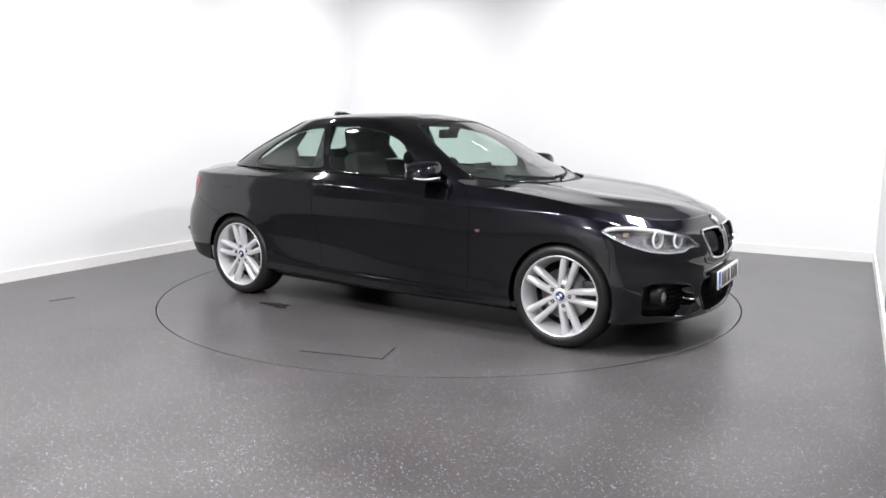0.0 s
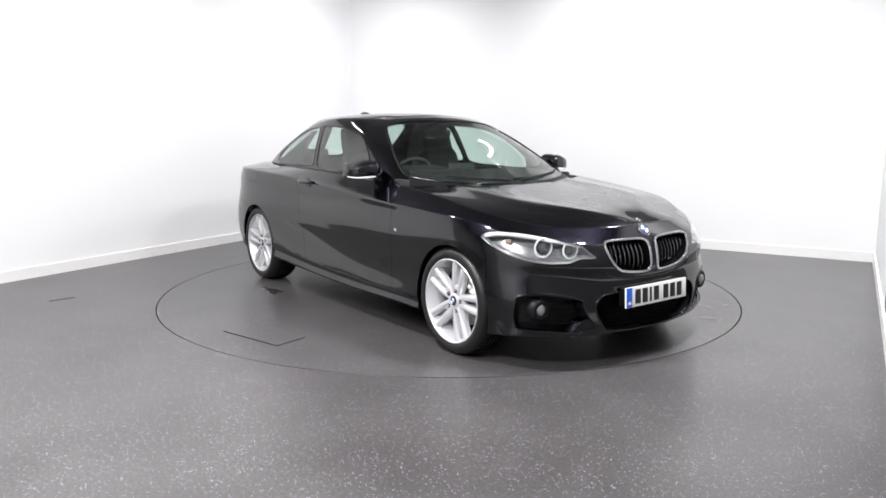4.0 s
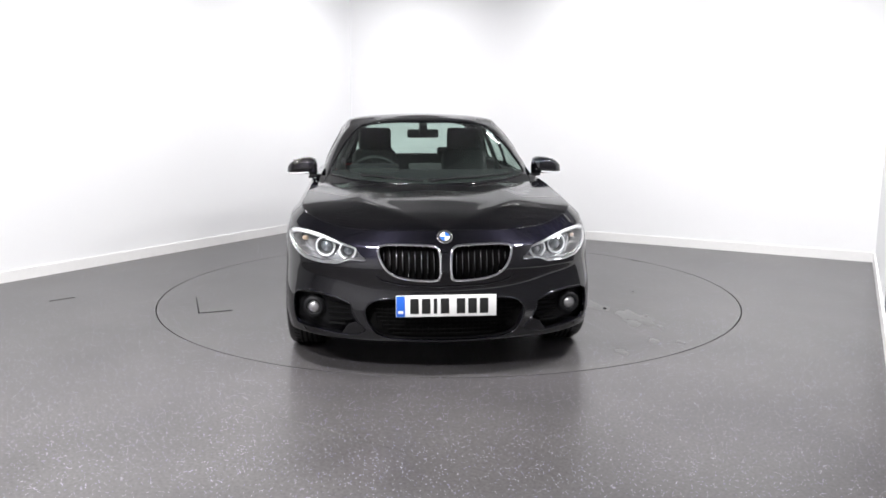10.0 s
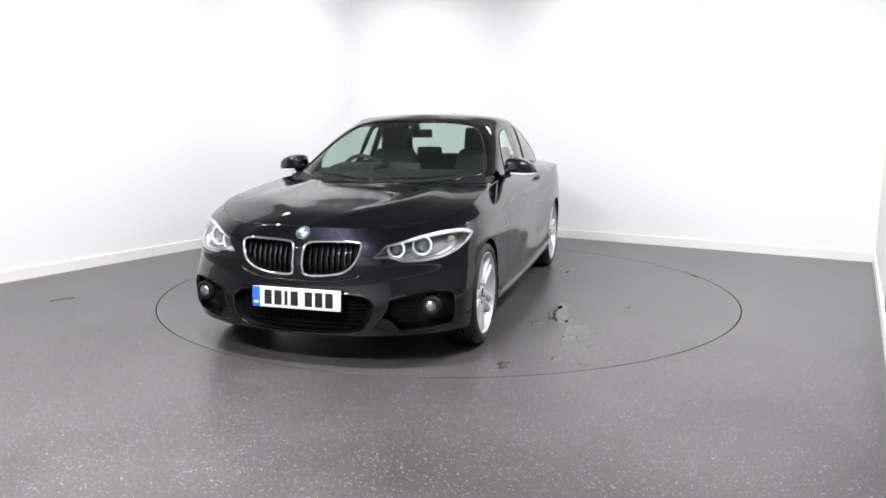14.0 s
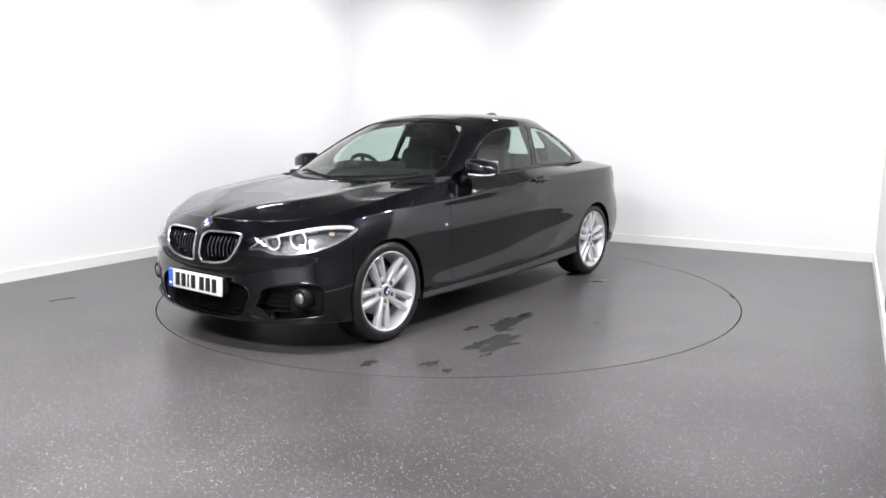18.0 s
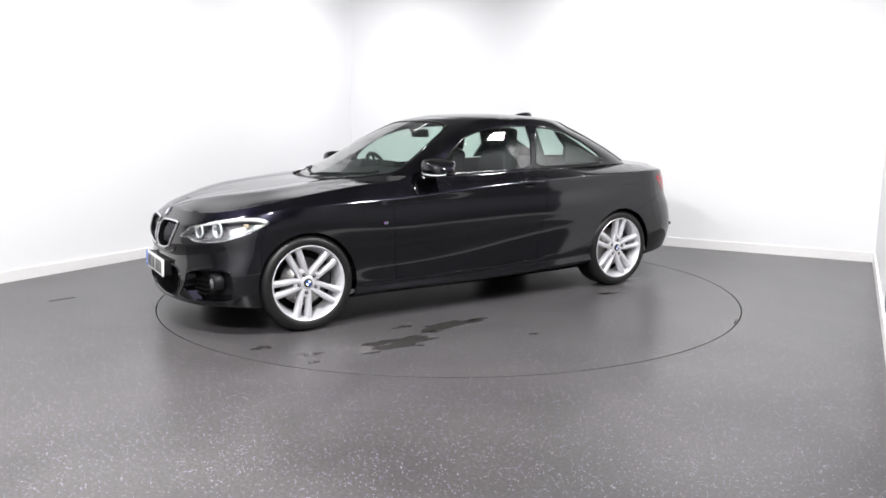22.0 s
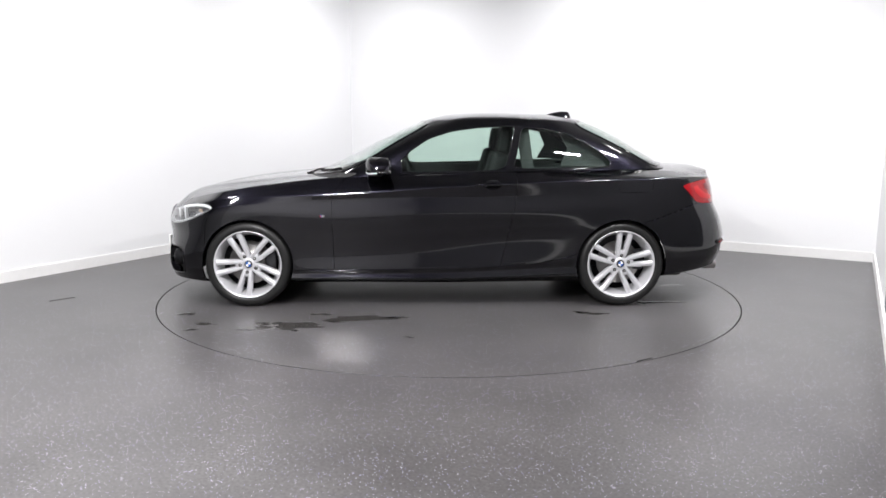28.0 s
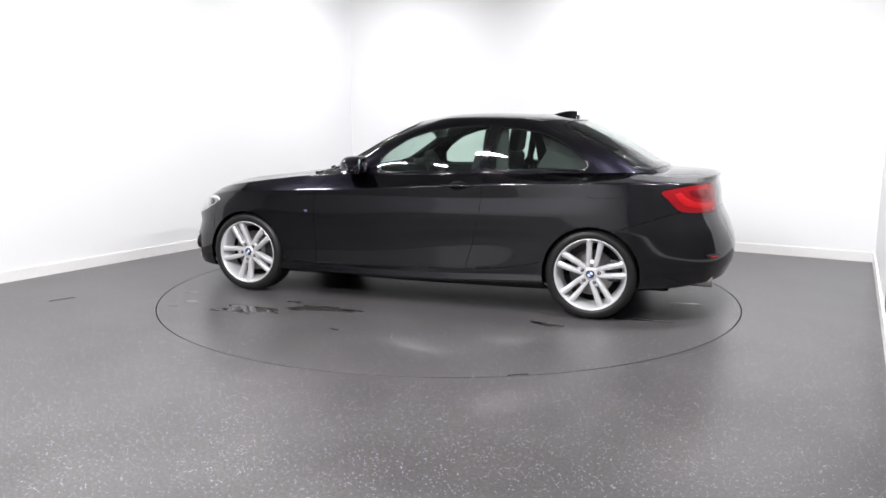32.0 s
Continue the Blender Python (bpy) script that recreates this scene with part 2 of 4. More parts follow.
# the next two stand in for a dark opening read from reflections
slab("wall_stand_in_left", LEFT - T, LEFT, FRONT - T, -3.0, -0.1, HIGH, GREY_WALL, "plain grey unseen wall beside the camera, standing in for a dark opening", "wall")
slab("wall_stand_in_front", LEFT, -0.7, FRONT - T, FRONT, -0.1, HIGH, GREY_WALL, "plain grey unseen wall behind the camera, standing in for a dark opening", "wall")


def ribbed_ceiling():
    """Profiled metal deck: a slab with ribs across the room."""
    bm = box_bm(RIGHT - LEFT + 2 * T, BACK - FRONT + 2 * T, 0.1, pose((LEFT + RIGHT) / 2, (FRONT + BACK) / 2, HIGH + 0.05))
    b = FRONT + 0.2
    while b < BACK:
        bmesh.ops.create_cube(bm, size=1, matrix=pose((LEFT + RIGHT) / 2, b, HIGH - 0.016) @ Matrix.Diagonal((RIGHT - LEFT, 0.09, 0.036, 1)))
        b += 0.2
    ob = part("ceiling", from_bm("ceiling", bm, CEIL))
    ob.matrix_world = ROOM_POSE
    tagged(ob, "grey ribbed metal deck ceiling", "ceiling", kind="structure")


ribbed_ceiling()


def skirting(name, a0, a1, b0, b1):
    """Skirting board with a rounded upper edge."""
    bm = box_bm(a1 - a0, b1 - b0, 0.1, pose((a0 + a1) / 2, (b0 + b1) / 2, 0.05))
    top = [e for e in bm.edges if all(v.co.z > 0.09 for v in e.verts)]
    bmesh.ops.bevel(bm, geom=top, offset=0.006, segments=3, affect="EDGES")
    ob = part(name, from_bm(name, bm, SKIRT_WHITE, True))
    ob.matrix_world = ROOM_POSE
    return tagged(ob, "off-white painted skirting board along the wall", "skirting", kind="structure")


skirting("baseboard_left", LEFT, LEFT + 0.018, -3.0, BACK)
skirting("baseboard_back", LEFT + 0.018, 2.965, BACK - 0.018, BACK)
skirting("baseboard_right", -0.018, 0, -9.5, -0.02).matrix_world = ROOM_POSE @ RIGHT_POSE


def floor_sheet():
    """The floor with a round opening for the turntable."""
    n, r = 192, TABLE_R + 0.008
    vs, fs = [], []
    for k in range(n):
        q = 2 * math.pi * k / n
        c, s = math.cos(q), math.sin(q)
        d = min((RIGHT if c > 0 else LEFT) / c if abs(c) > 1e-6 else 99, (BACK if s > 0 else FRONT) / s if abs(s) > 1e-6 else 99)
        vs += [(r * c, r * s, 0), ((r + 0.5) * c, (r + 0.5) * s, 0), (d * c, d * s, 0), (r * c, r * s, -0.06)]
    for k in range(n):
        a, b = 4 * k, 4 * ((k + 1) % n)
        fs += [(a, a + 1, b + 1, b), (a + 1, a + 2, b + 2, b + 1), (a + 3, a, b, b + 3)]
    for ca, cb in ((LEFT, BACK), (RIGHT, BACK), (LEFT, FRONT), (RIGHT, FRONT)):
        q = math.atan2(cb, ca) % (2 * math.pi)
        k = int(q / (2 * math.pi) * n)
        vs.append((ca, cb, 0))
        fs.append((4 * k + 2, len(vs) - 1, 4 * ((k + 1) % n) + 2))
    ob = part("floor", mesh_of("floor", vs, fs, FLOOR, False))
    ob.matrix_world = ROOM_POSE
    tagged(ob, "grey speckled safety vinyl floor with a soft sheen", "floor", kind="structure")
    pit = part("turntable_pit", mesh_of("turntable_pit", *lathe([(0.01, -0.06), (TABLE_R + 0.1, -0.06)], 64, "z"), PIT))
    tagged(pit, "dark pit floor under the turntable", "pit", kind="structure")


floor_sheet()


def seam_on_floor():
    """A short cut seam in the vinyl outside the turntable."""
    vs, fs = tube([(-2.98, -0.52, 0.0005), (-2.92, -0.46, 0.0005), (-2.85, -0.39, 0.0005)], 0.003, 6)
    tagged(part("floor_seam", mesh_of("floor_seam", vs, fs, PIT)), "short dark seam cut in the grey floor", "seam", kind="structure")
    vs, fs = tube([(-1.02, -2.61, -0.0018), (-0.6, -2.87, -0.0018), (-0.17, -3.14, -0.0018)], 0.0028, 6)
    tagged(part("weld_seam", mesh_of("weld_seam", vs, fs, WELD)), "faint pale weld seam in the grey vinyl floor", "seam", kind="structure")


# the fixture is also built for the six added, unseen fill lamps
def floodlight(m):
    root = tagged(new("floodlight"), "small white LED floodlight under the ceiling, some only added as fill light", "floodlight", "ceiling floodlights")
    root.matrix_world = m
    box("housing", 0.40, 0.20, 0.05, pose(0, 0, 0), WHITE_METAL, root, 0.008)
    box("diffuser", 0.36, 0.16, 0.012, pose(0, 0, -0.030), TUBE, root, 0.004)
    up = m.inverted().to_3x3() @ Vector((0, 0, 1))
    part("bracket", mesh_of("bracket", *tube([up * 0.02, up * 0.14], 0.014, 10), WHITE_METAL), root)


for m in FLOOD_AND_FILL_POSES:
    floodlight(m)


# ---- turntable ----
def blob(x, y, rx, ry, seed, z=0.0006, n=40):
    """An uneven flat wet patch with a rounded rim."""
    rnd = random.Random(seed)
    ph = [rnd.uniform(0, 6.28) for _ in range(5)]
    vs, fs = [], []
    for ring, h in ((1.0, 0.0003), (0.95, z), (0.45, z)):
        for k in range(n):
            q = 2 * math.pi * k / n
            s = ring * (1 + 0.25 * math.sin(2 * q + ph[0]) + 0.18 * math.sin(3 * q + ph[1]) + 0.13 * math.sin(5 * q + ph[2]) + 0.08 * math.sin(9 * q + ph[3]))
            vs.append((x + rx * s * math.cos(q), y + ry * s * math.sin(q), h))
    for j in range(2):
        fs += [(j * n + k, j * n + (k + 1) % n, (j + 1) * n + (k + 1) % n, (j + 1) * n + k) for k in range(n)]
    fs.append(tuple(range(2 * n, 3 * n)))
    return vs, fs


def turntable():
    root = tagged(part("turntable", mesh_of("turntable", *join(lathe([(TABLE_R, -0.05), (TABLE_R, -0.0004), (TABLE_R - 0.0004, 0), (1.2, 0), (0.01, 0)], 192, "z")), FLOOR, False)),
                  "round floor turntable in grey speckled vinyl, turning slowly", "turntable")
    for a, b in (((0.21, -1.95), (0.715, -1.815)), ((0.715, -1.815), (0.645, -1.60)), ((-1.12, 1.90), (-1.02, 1.96))):
        part("hatch_seam", mesh_of("hatch_seam", *tube([(*a, 0.0), (*b, 0.0)], 0.0045, 6), PIT), root)
    k = 0
    for x, y, rx, ry in ((0.62, 0.99, 0.20, 0.085), (1.05, 1.19, 0.20, 0.085), (1.22, 1.13, 0.07, 0.06), (1.84, 0.85, 0.05, 0.045), (1.64, 1.12, 0.07, 0.03), (1.68, 1.27, 0.045, 0.02),
                         (0.90, 0.87, 0.06, 0.03), (0.38, 0.96, 0.07, 0.03), (0.27, 1.45, 0.03, 0.015), (1.02, 1.29, 0.04, 0.02), (-1.0, 0.87, 0.10, 0.035), (-0.93, 0.83, 0.05, 0.03),
                         (-0.73, -1.20, 0.11, 0.07), (-1.56, 0.53, 0.16, 0.03), (-1.85, -0.07, 0.10, 0.03), (1.32, 1.28, 0.05, 0.02), (0.78, 1.08, 0.05, 0.025)):
        k += 1
        part("wet_patch", mesh_of("wet_patch", *blob(x, y, rx, ry, k), WET), root, "thin dark wet patch")
    return root


TABLE = turntable()


# ---- the car: x forward, y to its left, z up, midway between the axles ----
def spline(t0, p0, t):
    """Natural cubic through points p0 at t0, read at t."""
    n = len(t0)
    h = np.diff(t0)
    A = np.eye(n)
    B = np.zeros((n, p0.shape[1]))
    for i in range(1, n - 1):
        A[i, i - 1:i + 2] = h[i - 1], 2 * (h[i - 1] + h[i]), h[i]
        B[i] = 6 * ((p0[i + 1] - p0[i]) / h[i] - (p0[i] - p0[i - 1]) / h[i - 1])
    M = np.linalg.solve(A, B)
    i = np.clip(np.searchsorted(t0, t) - 1, 0, n - 2)
    a, b, hi = (t0[i + 1] - t)[:, None], (t - t0[i])[:, None], h[i][:, None]
    return (M[i] * a ** 3 + M[i + 1] * b ** 3) / (6 * hi) + (p0[i] / hi - M[i] * hi / 6) * a + (p0[i + 1] / hi - M[i + 1] * hi / 6) * b


def steady(t0, p0, t, creases=()):
    """Monotone cubic (no overshoot) through p0 at t0; p0 is (levels, ...). creases: levels with a sharpened fold."""
    h = np.diff(t0).reshape((-1,) + (1,) * (p0.ndim - 1))
    d = np.diff(p0, axis=0) / h
    m = np.zeros_like(p0)
    m[0], m[-1] = d[0], d[-1]
    w1, w2 = 2 * h[1:] + h[:-1], h[1:] + 2 * h[:-1]
    same = d[:-1] * d[1:] > 0
    safe0, safe1 = np.where(same, d[:-1], 1), np.where(same, d[1:], 1)
    m[1:-1] = np.where(same, (w1 + w2) / (w1 / safe0 + w2 / safe1), 0)
    lo, hi = m.copy(), m.copy()          # slopes arriving at and leaving each level
    for i, k in creases:
        lo[i], hi[i] = m[i] + k * (d[i - 1] - m[i]), m[i] + k * (d[i] - m[i])
    out = []
    for v in t:
        i = int(np.clip(np.searchsorted(t0, v) - 1, 0, len(t0) - 2))
        hh = t0[i + 1] - t0[i]
        s = (v - t0[i]) / hh
        out.append((1 + 2 * s) * (1 - s) ** 2 * p0[i] + s * (1 - s) ** 2 * hh * hi[i] + s * s * (3 - 2 * s) * p0[i + 1] + s * s * (s - 1) * hh * lo[i + 1])
    return np.array(out)


# lines round the body from the middle of the nose to the middle of the tail, bottom to top
LINE_0 = ((1.95, 0, 0.185), (1.9, 0.35, 0.185), (1.83, 0.6, 0.185), (1.71, 0.74, 0.18), (1.62, 0.78, 0.175), (1.345, 0.79, 0.17), (0.8, 0.78, 0.17), (0.1, 0.78, 0.165), (-0.6, 0.78, 0.17), (-1.345, 0.8, 0.19), (-1.75, 0.78, 0.22), (-2.005, 0.66, 0.25), (-2.135, 0.4, 0.26), (-2.17, 0, 0.26))
LINE_1 = ((2.07, 0, 0.18), (2.03, 0.36, 0.185), (1.925, 0.64, 0.19), (1.79, 0.79, 0.195), (1.66, 0.845, 0.19), (1.345, 0.868, 0.2), (0.8, 0.88, 0.212), (0.1, 0.88, 0.206), (-0.6, 0.88, 0.224), (-1.345, 0.88, 0.245), (-1.75, 0.838, 0.245), (-2.025, 0.714, 0.27), (-2.175, 0.436, 0.28), (-2.21, 0, 0.28))
LINE_S = ((2.085, 0, 0.208), (2.044, 0.365, 0.216), (1.941, 0.645, 0.228), (1.806, 0.795, 0.236), (1.671, 0.853, 0.236), (1.345, 0.868, 0.243), (0.8, 0.868, 0.25), (0.1, 0.868, 0.25), (-0.6, 0.868, 0.275), (-1.345, 0.877, 0.3), (-1.755, 0.847, 0.296), (-2.035, 0.727, 0.315), (-2.195, 0.436, 0.325), (-2.23, 0, 0.33))
LINE_2 = ((2.095, 0, 0.235), (2.055, 0.37, 0.245), (1.955, 0.65, 0.265), (1.82, 0.8, 0.275), (1.68, 0.86, 0.28), (1.345, 0.875, 0.285), (0.8, 0.876, 0.276), (0.1, 0.876, 0.282), (-0.6, 0.878, 0.312), (-1.345, 0.886, 0.37), (-1.76, 0.856, 0.355), (-2.045, 0.739, 0.36), (-2.215, 0.436, 0.37), (-2.25, 0, 0.38))
LINE_3 = ((2.088, 0, 0.34), (2.048, 0.38, 0.35), (1.953, 0.643, 0.37), (1.835, 0.795, 0.385), (1.69, 0.86, 0.39), (1.345, 0.878, 0.4), (0.8, 0.8655, 0.385), (0.1, 0.8645, 0.425), (-0.6, 0.8645, 0.49), (-1.345, 0.894, 0.49), (-1.77, 0.86, 0.46), (-2.055, 0.749, 0.46), (-2.225, 0.446, 0.47), (-2.26, 0, 0.48))
LINE_4 = ((2.068, 0, 0.46), (2.032, 0.37, 0.475), (1.947, 0.606, 0.5), (1.83, 0.759, 0.515), (1.686, 0.843, 0.53), (1.345, 0.881, 0.55), (0.8, 0.8725, 0.53), (0.1, 0.8725, 0.56), (-0.6, 0.8725, 0.595), (-1.345, 0.896, 0.6), (-1.77, 0.858, 0.59), (-2.045, 0.739, 0.6), (-2.185, 0.456, 0.61), (-2.225, 0, 0.615))
LINE_5 = ((2.078, 0, 0.556), (2.046, 0.362, 0.572), (1.972, 0.564, 0.588), (1.861, 0.72, 0.604), (1.693, 0.828, 0.645), (1.345, 0.882, 0.68), (0.8, 0.88, 0.65), (0.1, 0.8795, 0.68), (-0.6, 0.8795, 0.692), (-1.345, 0.893, 0.715), (-1.76, 0.846, 0.745), (-1.995, 0.719, 0.755), (-2.12, 0.456, 0.755), (-2.16, 0, 0.76))
LINE_C = ((2.07, 0, 0.605), (2.039, 0.348, 0.62), (1.967, 0.536, 0.636), (1.852, 0.7, 0.655), (1.682, 0.814, 0.7), (1.345, 0.874, 0.742), (0.8, 0.8655, 0.78), (0.1, 0.864, 0.793), (-0.6, 0.865, 0.8), (-1.345, 0.883, 0.832), (-1.757, 0.839, 0.835), (-1.985, 0.711, 0.84), (-2.106, 0.449, 0.84), (-2.15, 0, 0.842))
LINE_6 = ((2.055, 0, 0.655), (2.025, 0.33, 0.67), (1.955, 0.5, 0.685), (1.835, 0.67, 0.705), (1.66, 0.79, 0.752), (1.345, 0.858, 0.797), (0.8, 0.868, 0.81), (0.1, 0.87, 0.856), (-0.6, 0.872, 0.896), (-1.345, 0.874, 0.924), (-1.75, 0.826, 0.93), (-1.965, 0.696, 0.93), (-2.085, 0.436, 0.925), (-2.13, 0, 0.925))
LINE_7 = ((1.968, 0, 0.764), (1.935, 0.29, 0.76), (1.868, 0.45, 0.76), (1.765, 0.6, 0.776), (1.6, 0.732, 0.814), (1.3, 0.785, 0.867), (0.75, 0.778, 0.929), (0.1, 0.775, 0.945), (-0.6, 0.772, 0.968), (-1.345, 0.7, 0.976), (-1.75, 0.636, 0.97), (-1.965, 0.559, 0.953), (-2.085, 0.406, 0.962), (-2.14, 0, 0.962))
LINES = np.array((LINE_0, LINE_1, LINE_S, LINE_2, LINE_3, LINE_4, LINE_5, LINE_C, LINE_6, LINE_7))
# lines round the cabin from the foot of the windscreen to the foot of the rear window
CAB_0 = ((1.03, 0, 0.895), (0.95, 0.42, 0.9), (0.66, 0.74, 0.92), (0.2, 0.745, 0.935), (-0.25, 0.748, 0.945), (-0.6, 0.745, 0.957), (-1, 0.73, 0.975), (-1.5, 0.665, 0.985), (-1.78, 0.4, 0.98), (-1.83, 0, 0.98))
CAB_1 = ((0.7, 0, 1.048), (0.63, 0.3836, 1.048), (0.43, 0.681, 1.0604), (0.1, 0.711, 1.065), (-0.27, 0.718, 1.07), (-0.6, 0.712, 1.075), (-0.98, 0.696, 1.0824), (-1.387, 0.626, 1.0842), (-1.61, 0.3636, 1.081), (-1.65, 0, 1.086))
CAB_2 = ((0.41, 0, 1.197), (0.36, 0.3596, 1.197), (0.2, 0.616, 1.1946), (-0.02, 0.656, 1.2), (-0.3, 0.668, 1.205), (-0.6, 0.664, 1.205), (-0.93, 0.641, 1.1998), (-1.194, 0.581, 1.1934), (-1.4, 0.3396, 1.202), (-1.44, 0, 1.212))
CAB_3 = ((0.13, 0, 1.321), (0.09, 0.3356, 1.314), (0, 0.541, 1.296), (-0.14, 0.601, 1.297), (-0.33, 0.618, 1.304), (-0.6, 0.614, 1.304), (-0.84, 0.586, 1.2988), (-0.991, 0.536, 1.2904), (-1.16, 0.3156, 1.313), (-1.2, 0, 1.323))
CAB_4 = ((0.05, 0, 1.348), (0.02, 0.3068, 1.343), (-0.08, 0.488, 1.332), (-0.18, 0.538, 1.346), (-0.35, 0.558, 1.354), (-0.6, 0.553, 1.354), (-0.8, 0.518, 1.349), (-0.921, 0.468, 1.343), (-1.06, 0.2868, 1.35), (-1.09, 0, 1.357))
CAB_5 = ((0, 0, 1.363), (-0.03, 0, 1.368), (-0.1, 0, 1.383), (-0.2, 0, 1.39), (-0.35, 0, 1.397), (-0.6, 0, 1.395), (-0.78, 0, 1.3894), (-0.881, 0, 1.3872), (-0.98, 0, 1.372), (-1.03, 0, 1.365))
CABS = np.array((CAB_0, CAB_1, CAB_2, CAB_3, CAB_4, CAB_5))


def surface(lines, nu, nv, creases=(), cap=False):
    """Grid of points over a set of lines that share their stations: (nv, nu, 3)."""
    step = np.linalg.norm(np.diff(lines, axis=1), axis=2).mean(0)
    u0 = np.r_[0, np.cumsum(step)]
    fine = np.array([spline(u0, ln, np.linspace(0, u0[-1], nu)) for ln in lines])
    fine[:, 0, 1] = fine[:, -1, 1] = 0
    rise = np.linalg.norm(np.diff(lines, axis=0), axis=2).mean(1)
    v0 = np.r_[0, np.cumsum(rise)]
    grid = np.linspace(0, v0[-1], nv)
    for i, _ in creases:                 # a row of points exactly on each fold
        grid[np.argmin(np.abs(grid - v0[i]))] = v0[i]
    if cap:                              # the last line is the crown: go on to the other side so that it lies level
        fine = np.concatenate((fine, fine[-2:-1] * np.array([1, -1, 1])))
        v0 = np.r_[v0, 2 * v0[-1] - v0[-2]]
    return steady(v0, fine, grid, creases), u0


def grid_bm(bm, G, flip=False):
    rows = [[bm.verts.new(p) for p in row] for row in G]
    for j in range(len(rows) - 1):
        for i in range(len(rows[0]) - 1):
            q = [rows[j][i], rows[j][i + 1], rows[j + 1][i + 1], rows[j + 1][i]]
            q = [v for k, v in enumerate(q) if all((v.co - w.co).length > 1e-6 for w in q[:k])]
            if len(q) > 2:
                bm.faces.new(q[::-1] if flip else q)


def inside(poly, x, y):
    c = False
    for (x0, y0), (x1, y1) in zip(poly, poly[1:] + poly[:1]):
        if (y0 > y) != (y1 > y) and x < (x1 - x0) * (y - y0) / (y1 - y0) + x0:
            c = not c
    return c


def rounded(poly, steps=6, k=0.3):
    """Rounds a polygon's corners: each corner becomes an arc between points k of the way along its sides."""
    out, n = [], len(poly)
    for i in range(n):
        p0, p1, p2 = (Vector((*poly[j % n], 0)) for j in (i - 1, i, i + 1))
        a, b = p1.lerp(p0, k), p1.lerp(p2, k)
        for s in range(steps + 1):
            q = s / steps
            r = a.lerp(p1, q).lerp(p1.lerp(b, q), q)
            out.append((r.x, r.y))
    return out


def cut(bm, layer, poly, e1, e2, tag, only=0, zlim=None):
    """Cuts the outline poly, seen along e1 x e2, into the skin and tags the faces inside it."""
    e1, e2 = Vector(e1), Vector(e2)
    way = e1.cross(e2)
    xs, ys = [p[0] for p in poly], [p[1] for p in poly]
    lo, hi = (min(xs) - .02, min(ys) - .02), (max(xs) + .02, max(ys) + .02)
    faces = set()
    for f in bm.faces:
        if f[layer] != only or f.normal.dot(way) < 0.03:
            continue
        c = f.calc_center_median()
        a, b = c.dot(e1), c.dot(e2)
        if lo[0] < a < hi[0] and lo[1] < b < hi[1]:
            faces.add(f)
    for (ax, ay), (bx, by) in zip(poly, poly[1:] + poly[:1]):
        if math.hypot(bx - ax, by - ay) < 1e-6:
            continue
        lx, hx, ly, hy = min(ax, bx) - 1e-4, max(ax, bx) + 1e-4, min(ay, by) - 1e-4, max(ay, by) + 1e-4
        near = []
        for f in faces:
            pa = [v.co.dot(e1) for v in f.verts]
            pb = [v.co.dot(e2) for v in f.verts]
            if max(pa) >= lx and min(pa) <= hx and max(pb) >= ly and min(pb) <= hy:
                near.append(f)
        if not near:
            continue
        faces -= set(near)
        geom = list({v for f in near for v in f.verts}) + list({e for f in near for e in f.edges}) + near
        no = e1 * (by - ay) - e2 * (bx - ax)
        res = bmesh.ops.bisect_plane(bm, geom=geom, dist=2e-5, plane_co=e1 * ax + e2 * ay, plane_no=no)
        faces |= {f for f in res["geom"] if isinstance(f, bmesh.types.BMFace)} | {f for f in near if f.is_valid}
    got = []
    for f in faces:
        c = f.calc_center_median()
        if inside(poly, c.dot(e1), c.dot(e2)):
            f[layer] = tag
            got.append(f)
    return got


SIDE_L = ((-1, 0, 0), (0, 0, 1))        # e1 x e2 = +y
FRONT_V = ((0, 1, 0), (0, 0, 1))        # +x
TOP_V = ((1, 0, 0), (0, 1, 0))          # +z
HEAD_V = ((-.6, .8, 0), (0, 0, 1))      # outward over the front corner
TAIL_V = ((-.6, -.8, 0), (0, 0, 1))     # outward over the rear corner


def sx(poly):
    """Side outlines are given as (x, z)."""
    return [(-x, z) for x, z in poly]


ARCH_R = 0.326
ARCHES = ((1.345, 0.312), (-1.345, 0.312))
DOOR_LINE = [(.735, .80), (.73, .50), (.72, .20), (-.44, .20), (-.475, .335), (-.52, .50), (-.565, .70), (-.585, .86), (-.60, 1.2), (.5, 1.2), (.60, .99), (.66, .90), (.72, .84)]
SKIRT_LINE = [(1.05, .270), (.69, .276), (.28, .279), (-.12, .287), (-.41, .299), (-.61, .311), (-.77, .331), (-.955, .368), (-1.05, .40), (-1.05, .05), (1.05, .05)]
HEADLAMP = [(-.895, .610), (-.838, .650), (-.812, .678), (-.666, .709), (-.51, .737), (-.38, .747), (-.313, .743), (-.266, .717), (-.325, .674), (-.407, .634), (-.511, .603), (-.625, .590), (-.735, .590), (-.795, .612)]
TAILLAMP = [(.40, .874), (.45, .893), (.54, .908), (.65, .918), (.80, .920), (.90, .916), (.92, .745), (.80, .738), (.62, .740), (.50, .752), (.45, .815)]
KIDNEY = [(.027, .655), (.05, .684), (.145, .690), (.29, .692), (.340, .685), (.350, .665), (.339, .620), (.312, .570), (.255, .530), (.157, .513), (.05, .509), (.027, .525)]
LOWER_INTAKE = [(-.425, .345), (-.408, .29), (-.366, .224), (-.30, .202), (-.15, .192), (.15, .192), (.30, .202), (.366, .224), (.408, .29), (.425, .345), (.405, .385), (.36, .410), (.2, .420), (-.2, .420), (-.36, .410), (-.405, .385)]
